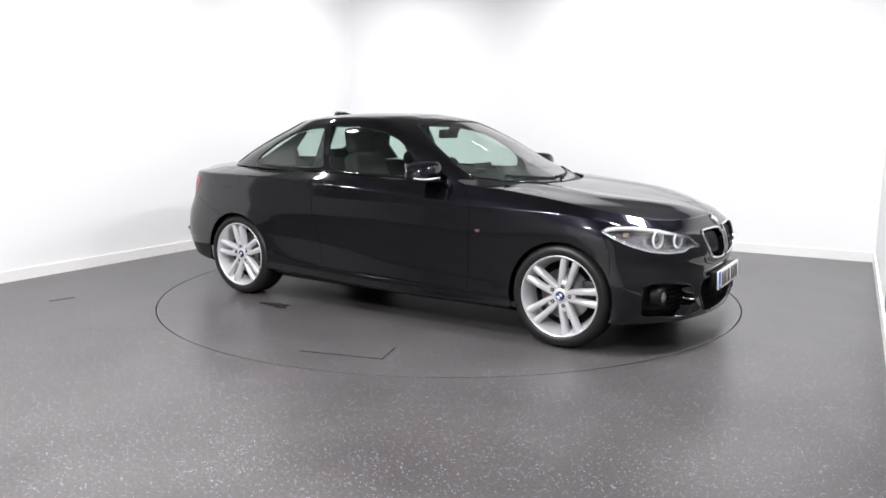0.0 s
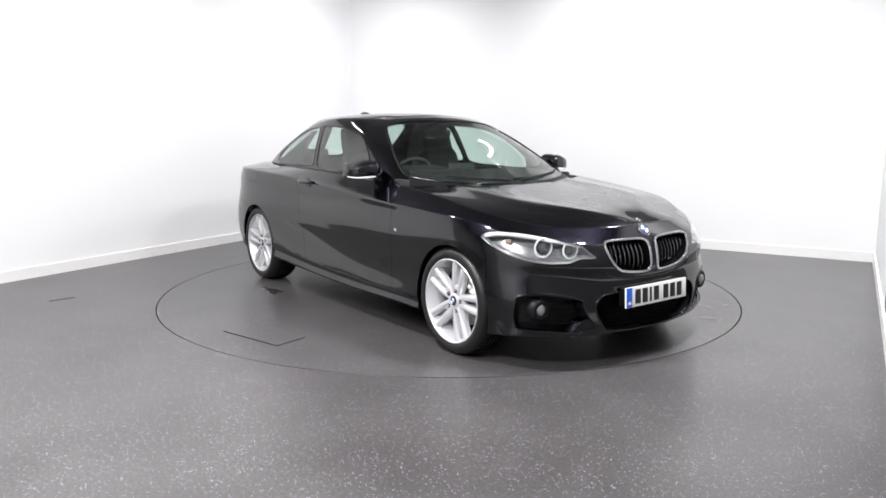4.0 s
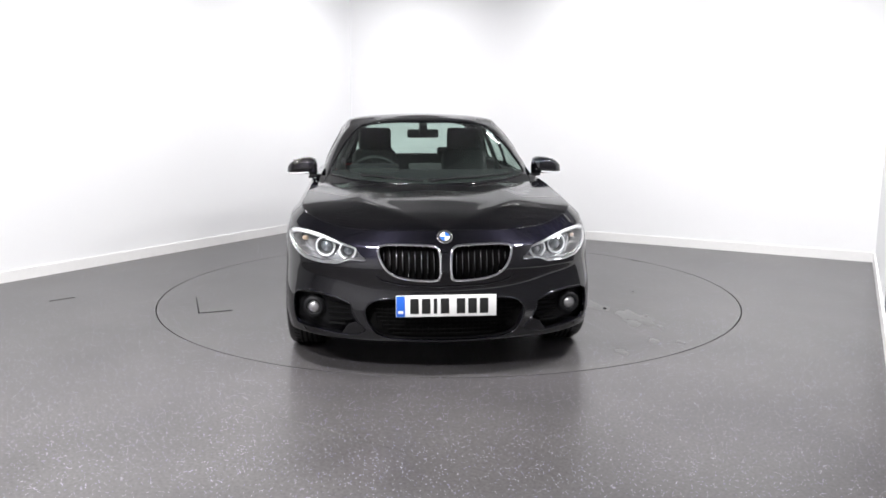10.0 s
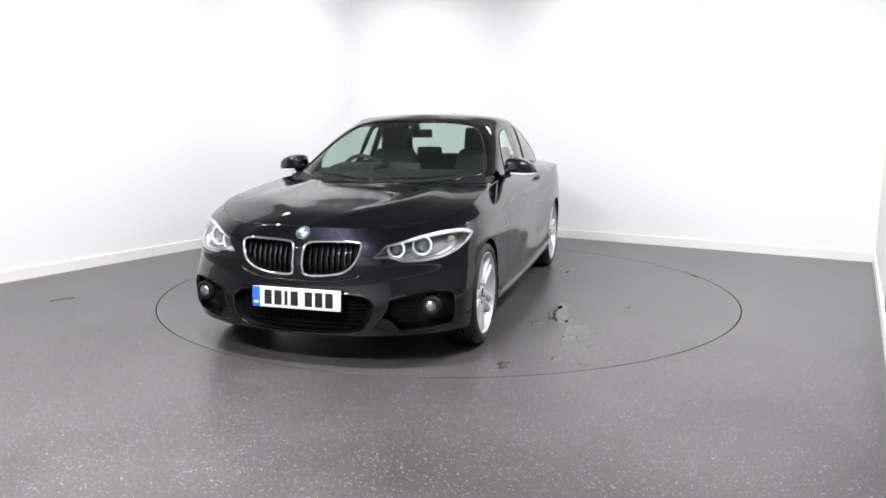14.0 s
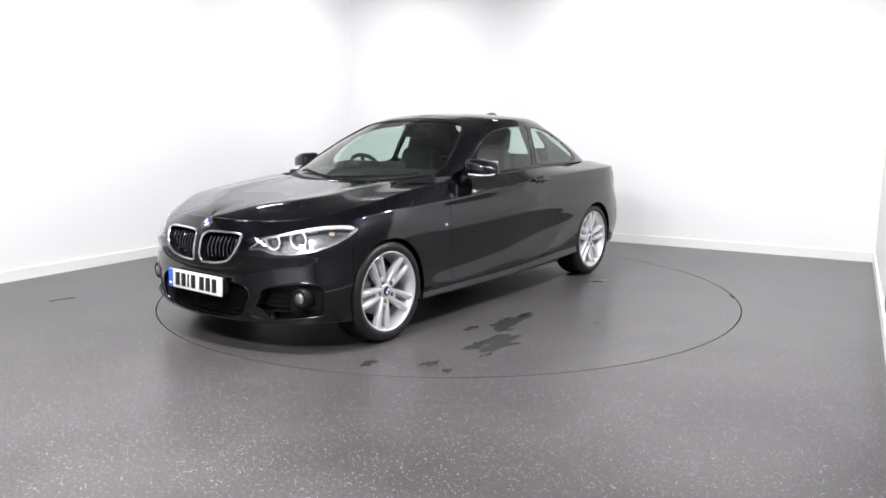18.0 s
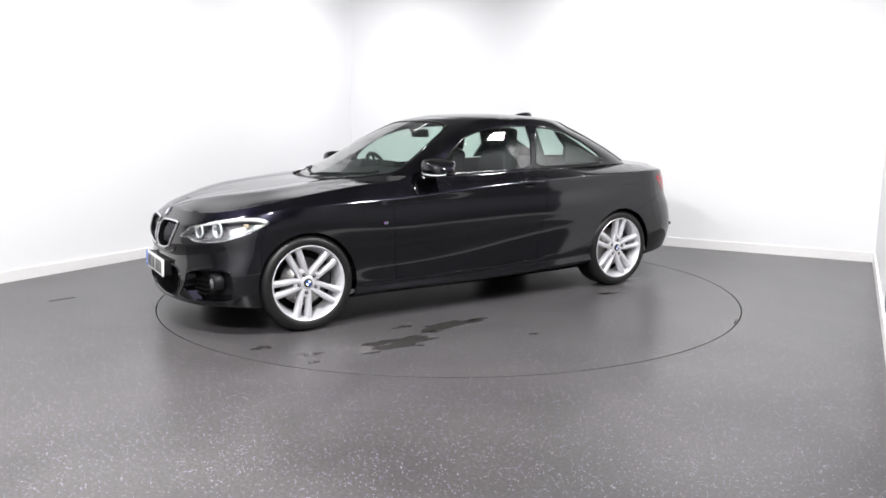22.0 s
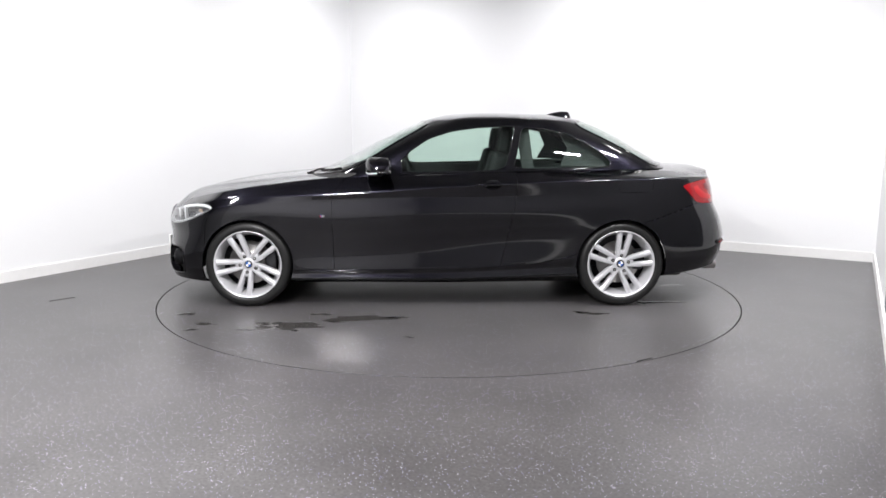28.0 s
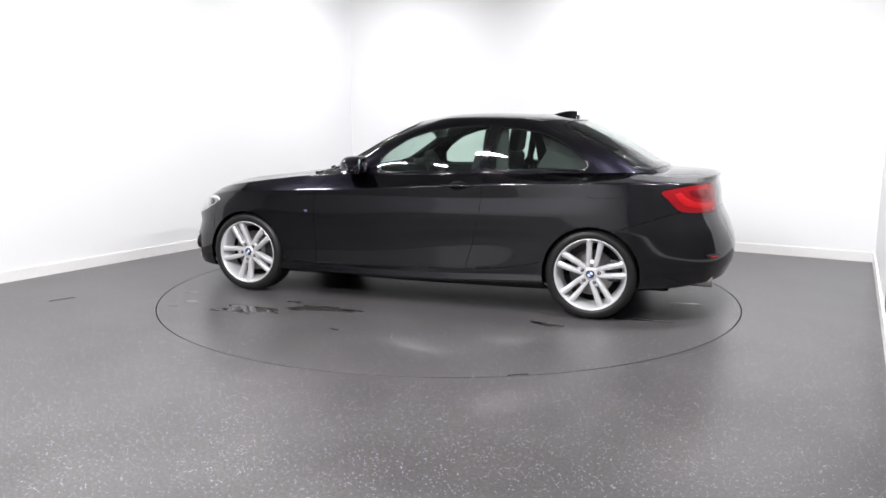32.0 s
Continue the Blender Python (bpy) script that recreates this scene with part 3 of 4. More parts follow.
FOG_POCKET = [(-.804, .409), (-.759, .434), (-.674, .436), (-.578, .419), (-.492, .388), (-.487, .343), (-.458, .291), (-.412, .241), (-.488, .212), (-.582, .218), (-.679, .230), (-.795, .240), (-.808, .317)]
FUEL_FLAP = rounded([(-1.30, .925), (-1.56, .935), (-1.545, .835), (-1.31, .830)], 5, .2)
SIDE_WINDOW = [(.235, .960), (.245, 1.05), (.17, 1.125), (.04, 1.210), (-.12, 1.262), (-.33, 1.289), (-.585, 1.298), (-.56, 1.19), (-.512, .978)]
QUARTER_WINDOW = [(-.562, .985), (-.598, 1.12), (-.632, 1.286), (-.79, 1.278), (-.96, 1.247), (-1.126, 1.167), (-1.263, 1.066), (-1.288, 1.02), (-1.245, 1.0)]
B_POST = [(-.514, .93), (-.561, 1.19), (-.588, 1.302), (-.631, 1.302), (-.597, 1.12), (-.556, .93)]
WINDSCREEN = [(1.0, -.1), (.93, .30), (.82, .52), (.665, .668), (.56, .672), (.35, .607), (.15, .524), (.055, .463), (.075, .30), (.105, 0), (.105, -.1)]
REAR_WINDOW = [(-1.155, -.1), (-1.15, .1), (-1.115, .30), (-1.06, .43), (-1.11, .475), (-1.35, .535), (-1.58, .575), (-1.66, .55), (-1.73, .40), (-1.765, .2), (-1.775, -.1)]

# tags of the skin's pieces; those of the right side are 100 higher
BODY, DOOR, SKIRT, FBUMP, RBUMP, HEAD, TAIL, KID, INTAKE, FOG, FLAP, BONNET, BOOT, GONE = range(14)
SCREEN_T, SIDEW, QWIN, BPOST, RWIN, COWL = 20, 21, 22, 23, 24, 25
CENTRAL = {BODY, FBUMP, RBUMP, INTAKE, BONNET, BOOT, SCREEN_T, RWIN, COWL, GONE}


def body_skin():
    """Half the painted body, cut into its panels; then mirrored. Returns verts, faces, tags, normals."""
    G, u0 = surface(LINES, 330, 84, ((1, .7), (2, .5), (3, .8), (7, .75), (8, .8)))
    bm = bmesh.new()
    layer = bm.faces.layers.int.new("tag")
    grid_bm(bm, G)
    top = G[-1]
    # flange under the bonnet edge and the window line
    inward = top.copy()
    ledge = np.clip((-.85 - top[:, 0]) / .2, 0, 1)       # level behind the doors, where the roof pillar grows out of it
    inward[:, 1] = np.maximum(top[:, 1] - 0.035 - 0.05 * ledge, 0)
    inward[:, 0] = top[:, 0] * 0.985
    inward[:, 2] += -0.03 + 0.036 * ledge
    grid_bm(bm, np.array([top, inward]))
    # bonnet: edge line to the crown line
    s_end = int(np.argmin(np.abs(top[:, 0] - 0.74) + (top[:, 1] < .5) * 9))
    edge = top[:s_end + 1]
    hood = []
    xs = np.array([1.968, 1.93, 1.80, 1.48, 1.2, 1.03, .90])[::-1]
    zs = np.array([.764, .783, .823, .873, .907, .924, .933])[::-1]
    nw = 36
    s = np.linspace(0, 1, s_end + 1)
    xc = edge[0, 0] + (1.03 - edge[0, 0]) * s
    zc = spline(np.linspace(0, 1, 9), np.interp(edge[0, 0] + (1.03 - edge[0, 0]) * np.linspace(0, 1, 9), xs, zs)[:, None], s)[:, 0]
    for w in np.linspace(1, 0, nw):
        k = 1 - abs(w) ** 3.4
        ridge = 0.010 * np.exp(-((w - 0.60) / 0.12) ** 2) * np.clip((s - .12) * 4, 0, 1)
        hood.append(np.stack([edge[:, 0] + (xc - edge[:, 0]) * (1 - w ** 2), edge[:, 1] * w, edge[:, 2] + (zc - edge[:, 2]) * k + ridge], 1))
    before = set(bm.faces)
    grid_bm(bm, np.array(hood))
    for f in bm.faces:
        if f not in before:
            f[layer] = BONNET
    # boot deck with its raised lip
    e0 = int(np.argmin(np.abs(top[:, 0] + 1.52) + (top[:, 0] > 0) * 9))
    edge = top[e0:]
    s = np.linspace(0, 1, len(edge))
    xc = -1.70 + (edge[-1, 0] + 1.70) * s
    zc = np.interp(s, [0, .25, .6, .85, 1], [.985, .995, .990, .985, .962])
    deck = []
    for w in np.linspace(1, 0, 28):
        k = 1 - abs(w) ** 2.5
        deck.append(np.stack([edge[:, 0] + (xc - edge[:, 0]) * (1 - w ** 2), edge[:, 1] * w, edge[:, 2] + (zc - edge[:, 2]) * k], 1))
    before = set(bm.faces)
    grid_bm(bm, np.array(deck))
    for f in bm.faces:
        if f not in before:
            f[layer] = BOOT
    bmesh.ops.remove_doubles(bm, verts=bm.verts, dist=1e-5)
    bm.normal_update()
    for cx, cz in ARCHES:
        ring = [(-(cx + ARCH_R * math.cos(q)), cz + ARCH_R * math.sin(q)) for q in np.linspace(0, 2 * math.pi, 49)[:-1]]
        cut(bm, layer, ring, *SIDE_L, GONE)
    bmesh.ops.delete(bm, geom=[f for f in bm.faces if f[layer] == GONE], context="FACES")
    cut(bm, layer, rounded(HEADLAMP, 3, .3), *HEAD_V, HEAD)
    cut(bm, layer, rounded(TAILLAMP, 3, .3), *TAIL_V, TAIL)
    cut(bm, layer, rounded(KIDNEY, 3, .35), *FRONT_V, KID)
    cut(bm, layer, rounded(LOWER_INTAKE, 2, .3), *FRONT_V, INTAKE)
    cut(bm, layer, rounded([(-a, b) for a, b in FOG_POCKET][::-1], 3, .3), *FRONT_V, FOG)
    cut(bm, layer, sx(FUEL_FLAP), *SIDE_L, FLAP)
    cut(bm, layer, sx(SKIRT_LINE), *SIDE_L, SKIRT)
    cut(bm, layer, sx(DOOR_LINE), *SIDE_L, DOOR)
    cut(bm, layer, sx([(2.6, .72), (1.60, .695), (1.64, .60), (1.66, .3), (1.66, .0), (2.6, 0)]), *SIDE_L, FBUMP)
    cut(bm, layer, sx([(-2.6, .75), (-1.92, .75), (-1.87, .742), (-1.45, .598), (-1.45, .3), (-1.45, 0), (-2.6, 0)]), *SIDE_L, RBUMP)
    for f in bm.faces:
        c = f.calc_center_median()
        if f[layer] == BODY and c.x > 1.9 and c.y < .6:
            f[layer] = FBUMP
        if f[layer] == BODY and c.x < -2.0 and c.z < .735:
            f[layer] = RBUMP
        if f[layer] == BODY and c.x < -2.0 and c.y < .62:
            f[layer] = BOOT
    bmesh.ops.remove_doubles(bm, verts=bm.verts, dist=7e-4)
    return mirrored(bm, layer)


def cabin_skin():
    G, _ = surface(CABS, 200, 60, cap=True)
    bm = bmesh.new()
    layer = bm.faces.layers.int.new("tag")
    grid_bm(bm, G)
    bmesh.ops.remove_doubles(bm, verts=bm.verts, dist=1e-5)
    bm.normal_update()
    cut(bm, layer, rounded(WINDSCREEN, 2, .25), *TOP_V, SCREEN_T)
    cut(bm, layer, rounded(REAR_WINDOW, 2, .25), *TOP_V, RWIN)
    cut(bm, layer, sx(rounded(SIDE_WINDOW, 3, .2)), *SIDE_L, SIDEW)
    cut(bm, layer, sx(rounded(QUARTER_WINDOW, 3, .25)), *SIDE_L, QWIN)
    cut(bm, layer, sx(B_POST), *SIDE_L, BPOST)
    for f in bm.faces:
        c = f.calc_center_median()
        if f[layer] == BODY and c.x > .66 and c.z < 1.0:
            f[layer] = COWL
    return mirrored(bm, layer)


def mirrored(bm, layer):
    bm.verts.ensure_lookup_table()
    bm.normal_update()
    V = [v.co.copy() for v in bm.verts]
    F, R = [], []
    index = {v: i for i, v in enumerate(bm.verts)}
    twin = {}
    for i, c in enumerate(list(V)):
        if abs(c.y) < 2e-4:
            V[i].y = 0
            twin[i] = i
        else:
            twin[i] = len(V)
            V.append(Vector((c.x, -c.y, c.z)))
    for f in bm.faces:
        q = [index[v] for v in f.verts]
        F.append(q)
        R.append(f[layer])
    for q, r in list(zip(F, R)):
        F.append([twin[i] for i in q[::-1]])
        R.append(r if r in CENTRAL else r + 100)
    bm.free()
    N = [Vector() for _ in V]
    for q in F:
        a = (V[q[2]] - V[q[0]]).cross(V[q[-1]] - V[q[1]])
        for i in q:
            N[i] += a
    N = [n.normalized() if n.length > 0 else Vector((0, 0, 1)) for n in N]
    return V, F, R, N


def rim_edges(F):
    """Open edges of a set of faces, directed."""
    seen = {}
    for q in F:
        for a, b in zip(q, q[1:] + q[:1]):
            seen[(a, b)] = True
    return [e for e in seen if (e[1], e[0]) not in seen]


def loops(F):
    """Ordered open borders of a set of faces, longest first."""
    nxt = {}
    for a, b in rim_edges(F):
        nxt.setdefault(a, []).append(b)
    out = []
    while nxt:
        a = next(iter(nxt))
        ring = [a]
        while True:
            b = nxt[a].pop()
            if not nxt[a]:
                del nxt[a]
            if b == ring[0] or b not in nxt:
                break
            ring.append(b)
            a = b
        out.append(ring)
    return sorted(out, key=len, reverse=True)


def pick(skin, tag):
    return [q for q, r in zip(skin[1], skin[2]) if r == tag]


def panel(name, skin, tag, mat, parent, label="", gap=0.0018, deep=0.014, lift=0.0):
    """One panel of the skin as a mesh with turned-in edges."""
    V, F, R, N = skin
    F = pick(skin, tag)
    ids = sorted({i for q in F for i in q})
    at = {v: k for k, v in enumerate(ids)}
    rim = rim_edges(F)
    edge = {i for e in rim for i in e}
    near = {i: [] for i in edge}
    for q in F:
        for a, b in zip(q, q[1:] + q[:1]):
            for s, t in ((a, b), (b, a)):
                if s in edge and t not in edge:
                    near[s].append(t)
    P = []
    for i in ids:
        p = V[i] + N[i] * lift
        if i in edge and near[i] and gap and abs(V[i].y) > 1e-6:
            d = sum((V[t] - V[i] for t in near[i]), Vector())
            if d.length > 1e-6:
                p = p + d.normalized() * min(gap, .45 * min((V[t] - V[i]).length for t in near[i]))
        P.append(p)
    nor = [N[i] for i in ids]
    faces = [[at[i] for i in q] for q in F]
    if deep:
        ring = {}
        for i in edge:
            ring[i] = (len(P), len(P) + 1)
            P += [P[at[i]], P[at[i]] - N[i] * deep]
            nor += [N[i], N[i]]
        for a, b in rim:
            faces.append([ring[b][0], ring[a][0], ring[a][1], ring[b][1]])
    me = mesh_of(name, P, faces, mat)
    if deep:
        flat = np.array([p.use_smooth for p in me.polygons])
        flat[len(F):] = False
        me.polygons.foreach_set("use_smooth", flat)
    me.normals_split_custom_set_from_vertices([tuple(n) for n in nor]) if not deep else None
    return part(name, me, parent, label)


def recess(name, skin, tag, depth, way, back_mat, parent, wall_mat=None, label="", shrink=1.0):
    """A pocket behind a hole in the skin: walls along its border and a back."""
    V, _, _, N = skin
    F = pick(skin, tag)
    way = Vector(way) * depth
    ids = sorted({i for q in F for i in q})
    at = {v: k for k, v in enumerate(ids)}
    mid = sum((V[i] for i in ids), Vector()) / len(ids)
    P = [mid + (V[i] - mid) * shrink + way for i in ids]
    faces = [[at[i] for i in q] for q in F]
    nb = len(faces)
    ring = {}
    for a, b in rim_edges(F):
        for i in (a, b):
            if i not in ring:
                ring[i] = (len(P), len(P) + 1)
                P += [V[i] - N[i] * 0.001, mid + (V[i] - mid) * shrink + way]
        faces.append([ring[a][0], ring[b][0], ring[b][1], ring[a][1]])
    me = mesh_of(name, P, faces, None, True, [back_mat, wall_mat or back_mat], [0] * nb + [1] * (len(faces) - nb))
    return part(name, me, parent, label)


def border(name, skin, tag, r, mat, parent, out=0.0, label="", n=8):
    """A bead along the border of a region of the skin."""
    V, _, _, N = skin
    ring = loops(pick(skin, tag))[0]
    pts = [V[i] + N[i] * out for i in ring]
    keep = [pts[0]]
    for p in pts[1:]:
        if (p - keep[-1]).length > 0.012:
            keep.append(p)
    if (keep[-1] - keep[0]).length < 0.006:
        keep.pop()
    return part(name, mesh_of(name, *tube(keep, r, n, True), mat), parent, label)


CAR = tagged(new("car"), "black two-door coupe with silver double-spoke alloy wheels", "car")
SKIN = body_skin()
CAB = cabin_skin()

panel("body_shell", SKIN, BODY, PAINT, CAR, "glossy black metallic paint")
BON = panel("bonnet", SKIN, BONNET, PAINT, CAR)
BOOT_LID = panel("boot_lid", SKIN, BOOT, PAINT, CAR)
FB = panel("front_bumper", SKIN, FBUMP, PAINT, CAR, gap=0.0014)
RB = panel("rear_bumper", SKIN, RBUMP, PAINT, CAR)
ROOF = panel("roof", CAB, BODY, PAINT, CAR, "glossy black roof and pillars", gap=0.001)
panel("cowl", CAB, COWL, BLACK_PLASTIC, CAR, "black plastic cowl panel", 0, 0)
part("underbody", from_bm("underbody", box_bm(3.5, 1.36, 0.07, pose(-.1, 0, .225), 0.03), DARK), CAR)
for side, plus in ((1, 0), (-1, 100)):
    door = panel("door", SKIN, DOOR + plus, PAINT, CAR)
    panel("side_skirt", SKIN, SKIRT + plus, PAINT, CAR, lift=0.002)
    panel("fuel_flap", SKIN, FLAP + plus, PAINT, CAR) if side < 0 else panel("rear_quarter_panel", SKIN, FLAP + plus, PAINT, CAR, gap=0.0, deep=0.0)
    panel("side_window", CAB, SIDEW + plus, WINDOW, CAR, "green-tinted glass", 0, 0)
    panel("quarter_window", CAB, QWIN + plus, WINDOW, CAR, "green-tinted glass", 0, 0)
    panel("b_pillar", CAB, BPOST + plus, BLACK_GLOSS, CAR, "gloss black", 0.0, 0.01, 0.001)
    border("window_seal", CAB, SIDEW + plus, 0.005, BLACK_GLOSS, CAR)
    border("window_seal", CAB, QWIN + plus, 0.005, BLACK_GLOSS, CAR)
panel("windscreen", CAB, SCREEN_T, SCREEN, CAR, "clear green-tinted glass", 0, 0)
panel("rear_window", CAB, RWIN, REAR_GLASS, CAR, "tinted glass", 0, 0)
border("windscreen_seal", CAB, SCREEN_T, 0.008, BLACK_GLOSS, CAR)
border("rear_window_seal", CAB, RWIN, 0.007, BLACK_GLOSS, CAR)


# wheels
def wheel(x, side, turn, y=0.857, label=""):
    """Double-spoke alloy wheel: rim with tyre, spokes, cap, bolts, disc and caliper."""
    W = pose(x, side * y, 0.312) @ (pose(0, 0, 0) if side > 0 else pose(0, 0, 0, 0, 0, 180))
    rim = part("wheel", mesh_of("wheel", *lathe([(.196, -.15), (.204, -.09), (.214, -.045), (.226, -.014), (.2335, .004), (.2385, .012), (.243, .012), (.246, .004), (.246, -.012), (.240, -.03), (.225, -.06), (.215, -.14)], 96), ALLOY), CAR, label)
    rim.matrix_world = W
    prof = [(.238, -.006), (.243, .008), (.256, .016), (.272, .018), (.288, .012), (.300, .001), (.3065, -.012), (.3125, -.035), (.314, -.075), (.314, -.14), (.310, -.19), (.296, -.215), (.26, -.22), (.236, -.19)]
    vs, fs = lathe(prof, 120)
    part("tyre", mesh_of("tyre", vs, fs, RUBBER), rim, "black rubber low-profile tyre")
    # rings just above the tread, darker than the rubber, paint the grooves' shade
    for k in range(4):
        part("tread_groove_shade", mesh_of("tread_groove_shade", *lathe([(.3146, -.058 - .028 * k), (.3149, -.064 - .028 * k), (.3146, -.069 - .028 * k)], 96), DARK), rim)
    # thin dark bars on the shoulders do the same for the cross grooves
    sipes = []
    for k in range(56):
        q = 2 * math.pi * k / 56
        s, t = math.sin(q), math.cos(q)
        for h0, h1, tw in ((-.022, -.052, .03), (-.155, -.190, -.03)):
            r0, r1 = (.3112, .3142) if h0 > -.1 else (.3142, .3105)
            p0, p1 = Vector((r0 * t, h0, r0 * s)), Vector((r1 * math.cos(q + tw), h1, r1 * math.sin(q + tw)))
            sipes.append(tube([p0, (p0 + p1) / 2 * 1.003, p1], .0022, 5))
    tagged(part("tread_sipe_shade", mesh_of("tread_sipe_shade", *join(*sipes), DARK), rim), kind="stuff")
    # one arm of a double spoke: sections along the radius
    def arm(s):
        vs, fs = [], []
        secs = [(.036, .0185, .0150, -.018), (.066, .0235, .0150, -.013), (.085, .0262, .0165, -.010), (.125, .0305, .0178, -.006), (.165, .0340, .0188, -.002), (.205, .0375, .0195, .000), (.222, .0395, .0220, .000), (.236, .042, .0245, .001)]
        for r, off, hw, face in secs:
            for a, h in ((-1, -.045), (-1, -.011), (-.55, -.001), (.0, .0008), (.55, -.001), (1, -.011), (1, -.045)):
                vs.append((r, face + h, s * off + a * hw))
        m = 7
        for i in range(len(secs) - 1):
            for k in range(m - 1):
                q = (i * m + k, i * m + k + 1, (i + 1) * m + k + 1, (i + 1) * m + k)
                fs.append(q)
        fs.append(tuple(range((len(secs) - 1) * m, len(secs) * m)))
        return vs, fs
    pad = ([(r, h, s) for r, w, h in ((.034, .012, -.019), (.060, .014, -.0145), (.084, .013, -.0115), (.096, .012, -.018), (.099, .012, -.045)) for s in (-w, w)],
           [(2 * i, 2 * i + 1, 2 * i + 3, 2 * i + 2) for i in range(4)])
    v, f = join(arm(1), arm(-1), pad)
    spoke = mesh_of("spoke", v, f, ALLOY, False)
    bm = bmesh.new()
    bm.from_mesh(spoke)
    spoke = from_bm("spoke", bm, ALLOY, True, 40)
    for k in range(5):
        ob = part("spoke", spoke, rim)
        ob.matrix_basis = pose(0, 0, 0, 0, turn + 72 * k, 0)
    part("hub", mesh_of("hub", *lathe([(.0, -.012), (.034, -.012), (.038, -.014), (.044, -.017), (.047, -.022), (.048, -.09)], 48), ALLOY), rim)
    part("hub_cap", mesh_of("hub_cap", *lathe([(.001, -.006), (.016, -.0065), (.022, -.009), (.028, -.0105), (.030, -.014)], 40), PLATE_BLACK), rim)
    for k, m in enumerate((ROUND_BLUE, PLATE_WHITE, ROUND_BLUE, PLATE_WHITE)):
        fan = [(0, -.0045, 0)] + [(.0185 * math.cos(q), -.0048, .0185 * math.sin(q)) for q in np.linspace(k * math.pi / 2, (k + 1) * math.pi / 2, 9)]
        part("roundel_quarter", mesh_of("roundel_quarter", fan, [(0, i + 1, i) for i in range(1, 9)], m, False), rim)
    for k in range(5):
        q = radians(72 * k + turn)
        part("wheel_bolt", mesh_of("wheel_bolt", *lathe([(.0, -.008), (.006, -.008), (.0072, -.011), (.0078, -.016)], 12, "y", pose(.0605 * math.cos(q), 0.0, -.0605 * math.sin(q))), STEEL), rim)
        # black disc, proud of the pad, paints the shade in the bolt recess
        part("bolt_hole_shade", mesh_of("bolt_hole_shade", *lathe([(.0, -.0125), (.0115, -.0122), (.0125, -.0135), (.0125, -.02)], 16, "y", pose(.0605 * math.cos(q), 0.0, -.0605 * math.sin(q))), PIT), rim)
    part("brake_disc", mesh_of("brake_disc", *lathe([(.062, -.085), (.085, -.078), (.086, -.088), (.155, -.088), (.155, -.112), (.06, -.112)], 64), STEEL), rim, "bare steel brake disc")
    # dark backing disc, coloured as the shade behind the spokes
    part("shaded_barrel", mesh_of("shaded_barrel", *lathe([(.05, -.16), (.194, -.155), (.200, -.11)], 64), ALLOY_DARK), rim)
    box("caliper", .075, .05, .15, pose(-.145, -.105, .02), ALLOY_DARK, rim, 0.012)
    return rim


wheel(1.345, 1, 79)
wheel(-1.345, 1, -97)
wheel(1.345, -1, -105)
wheel(-1.345, -1, -83)


def arch_liner(x):
    for side in (1, -1):
        vs, fs = [], []
        n = 40
        for k in range(n + 1):
            q = radians(-4 + 188 * k / n)
            for r, y in ((ARCH_R + .001, .838), (ARCH_R + .006, .80), (ARCH_R + .01, .55)):
                vs.append((x + r * math.cos(q), side * y, .312 + r * math.sin(q)))
        for k in range(n):
            for j in range(2):
                fs.append((k * 3 + j, k * 3 + j + 1, k * 3 + j + 4, k * 3 + j + 3))
        wall = [(x + (ARCH_R + .01) * math.cos(radians(a)), side * .55, .312 + (ARCH_R + .01) * math.sin(radians(a))) for a in range(-4, 185, 4)]
        k = len(vs)
        part("wheel_arch_liner", mesh_of("wheel_arch_liner", vs + wall, fs + [tuple(range(k, k + len(wall)))], DARK), CAR)


arch_liner(1.345)
arch_liner(-1.345)


# lamps and openings of the nose
def skin_at(origin, way, tree):
    hit = tree.ray_cast(Vector(origin), Vector(way))
    return hit[0], hit[1]


from mathutils.bvhtree import BVHTree
TREE = BVHTree.FromPolygons(SKIN[0], SKIN[1])
CAB_TREE = BVHTree.FromPolygons(CAB[0], CAB[1])


def ring_bm(r, tube_r, m, n=40):
    vs, fs = tube([(r * math.cos(q), r * math.sin(q), 0) for q in np.linspace(0, 2 * math.pi, n + 1)[:-1]], tube_r, 8, True)
    return [m @ Vector(v) for v in vs], fs


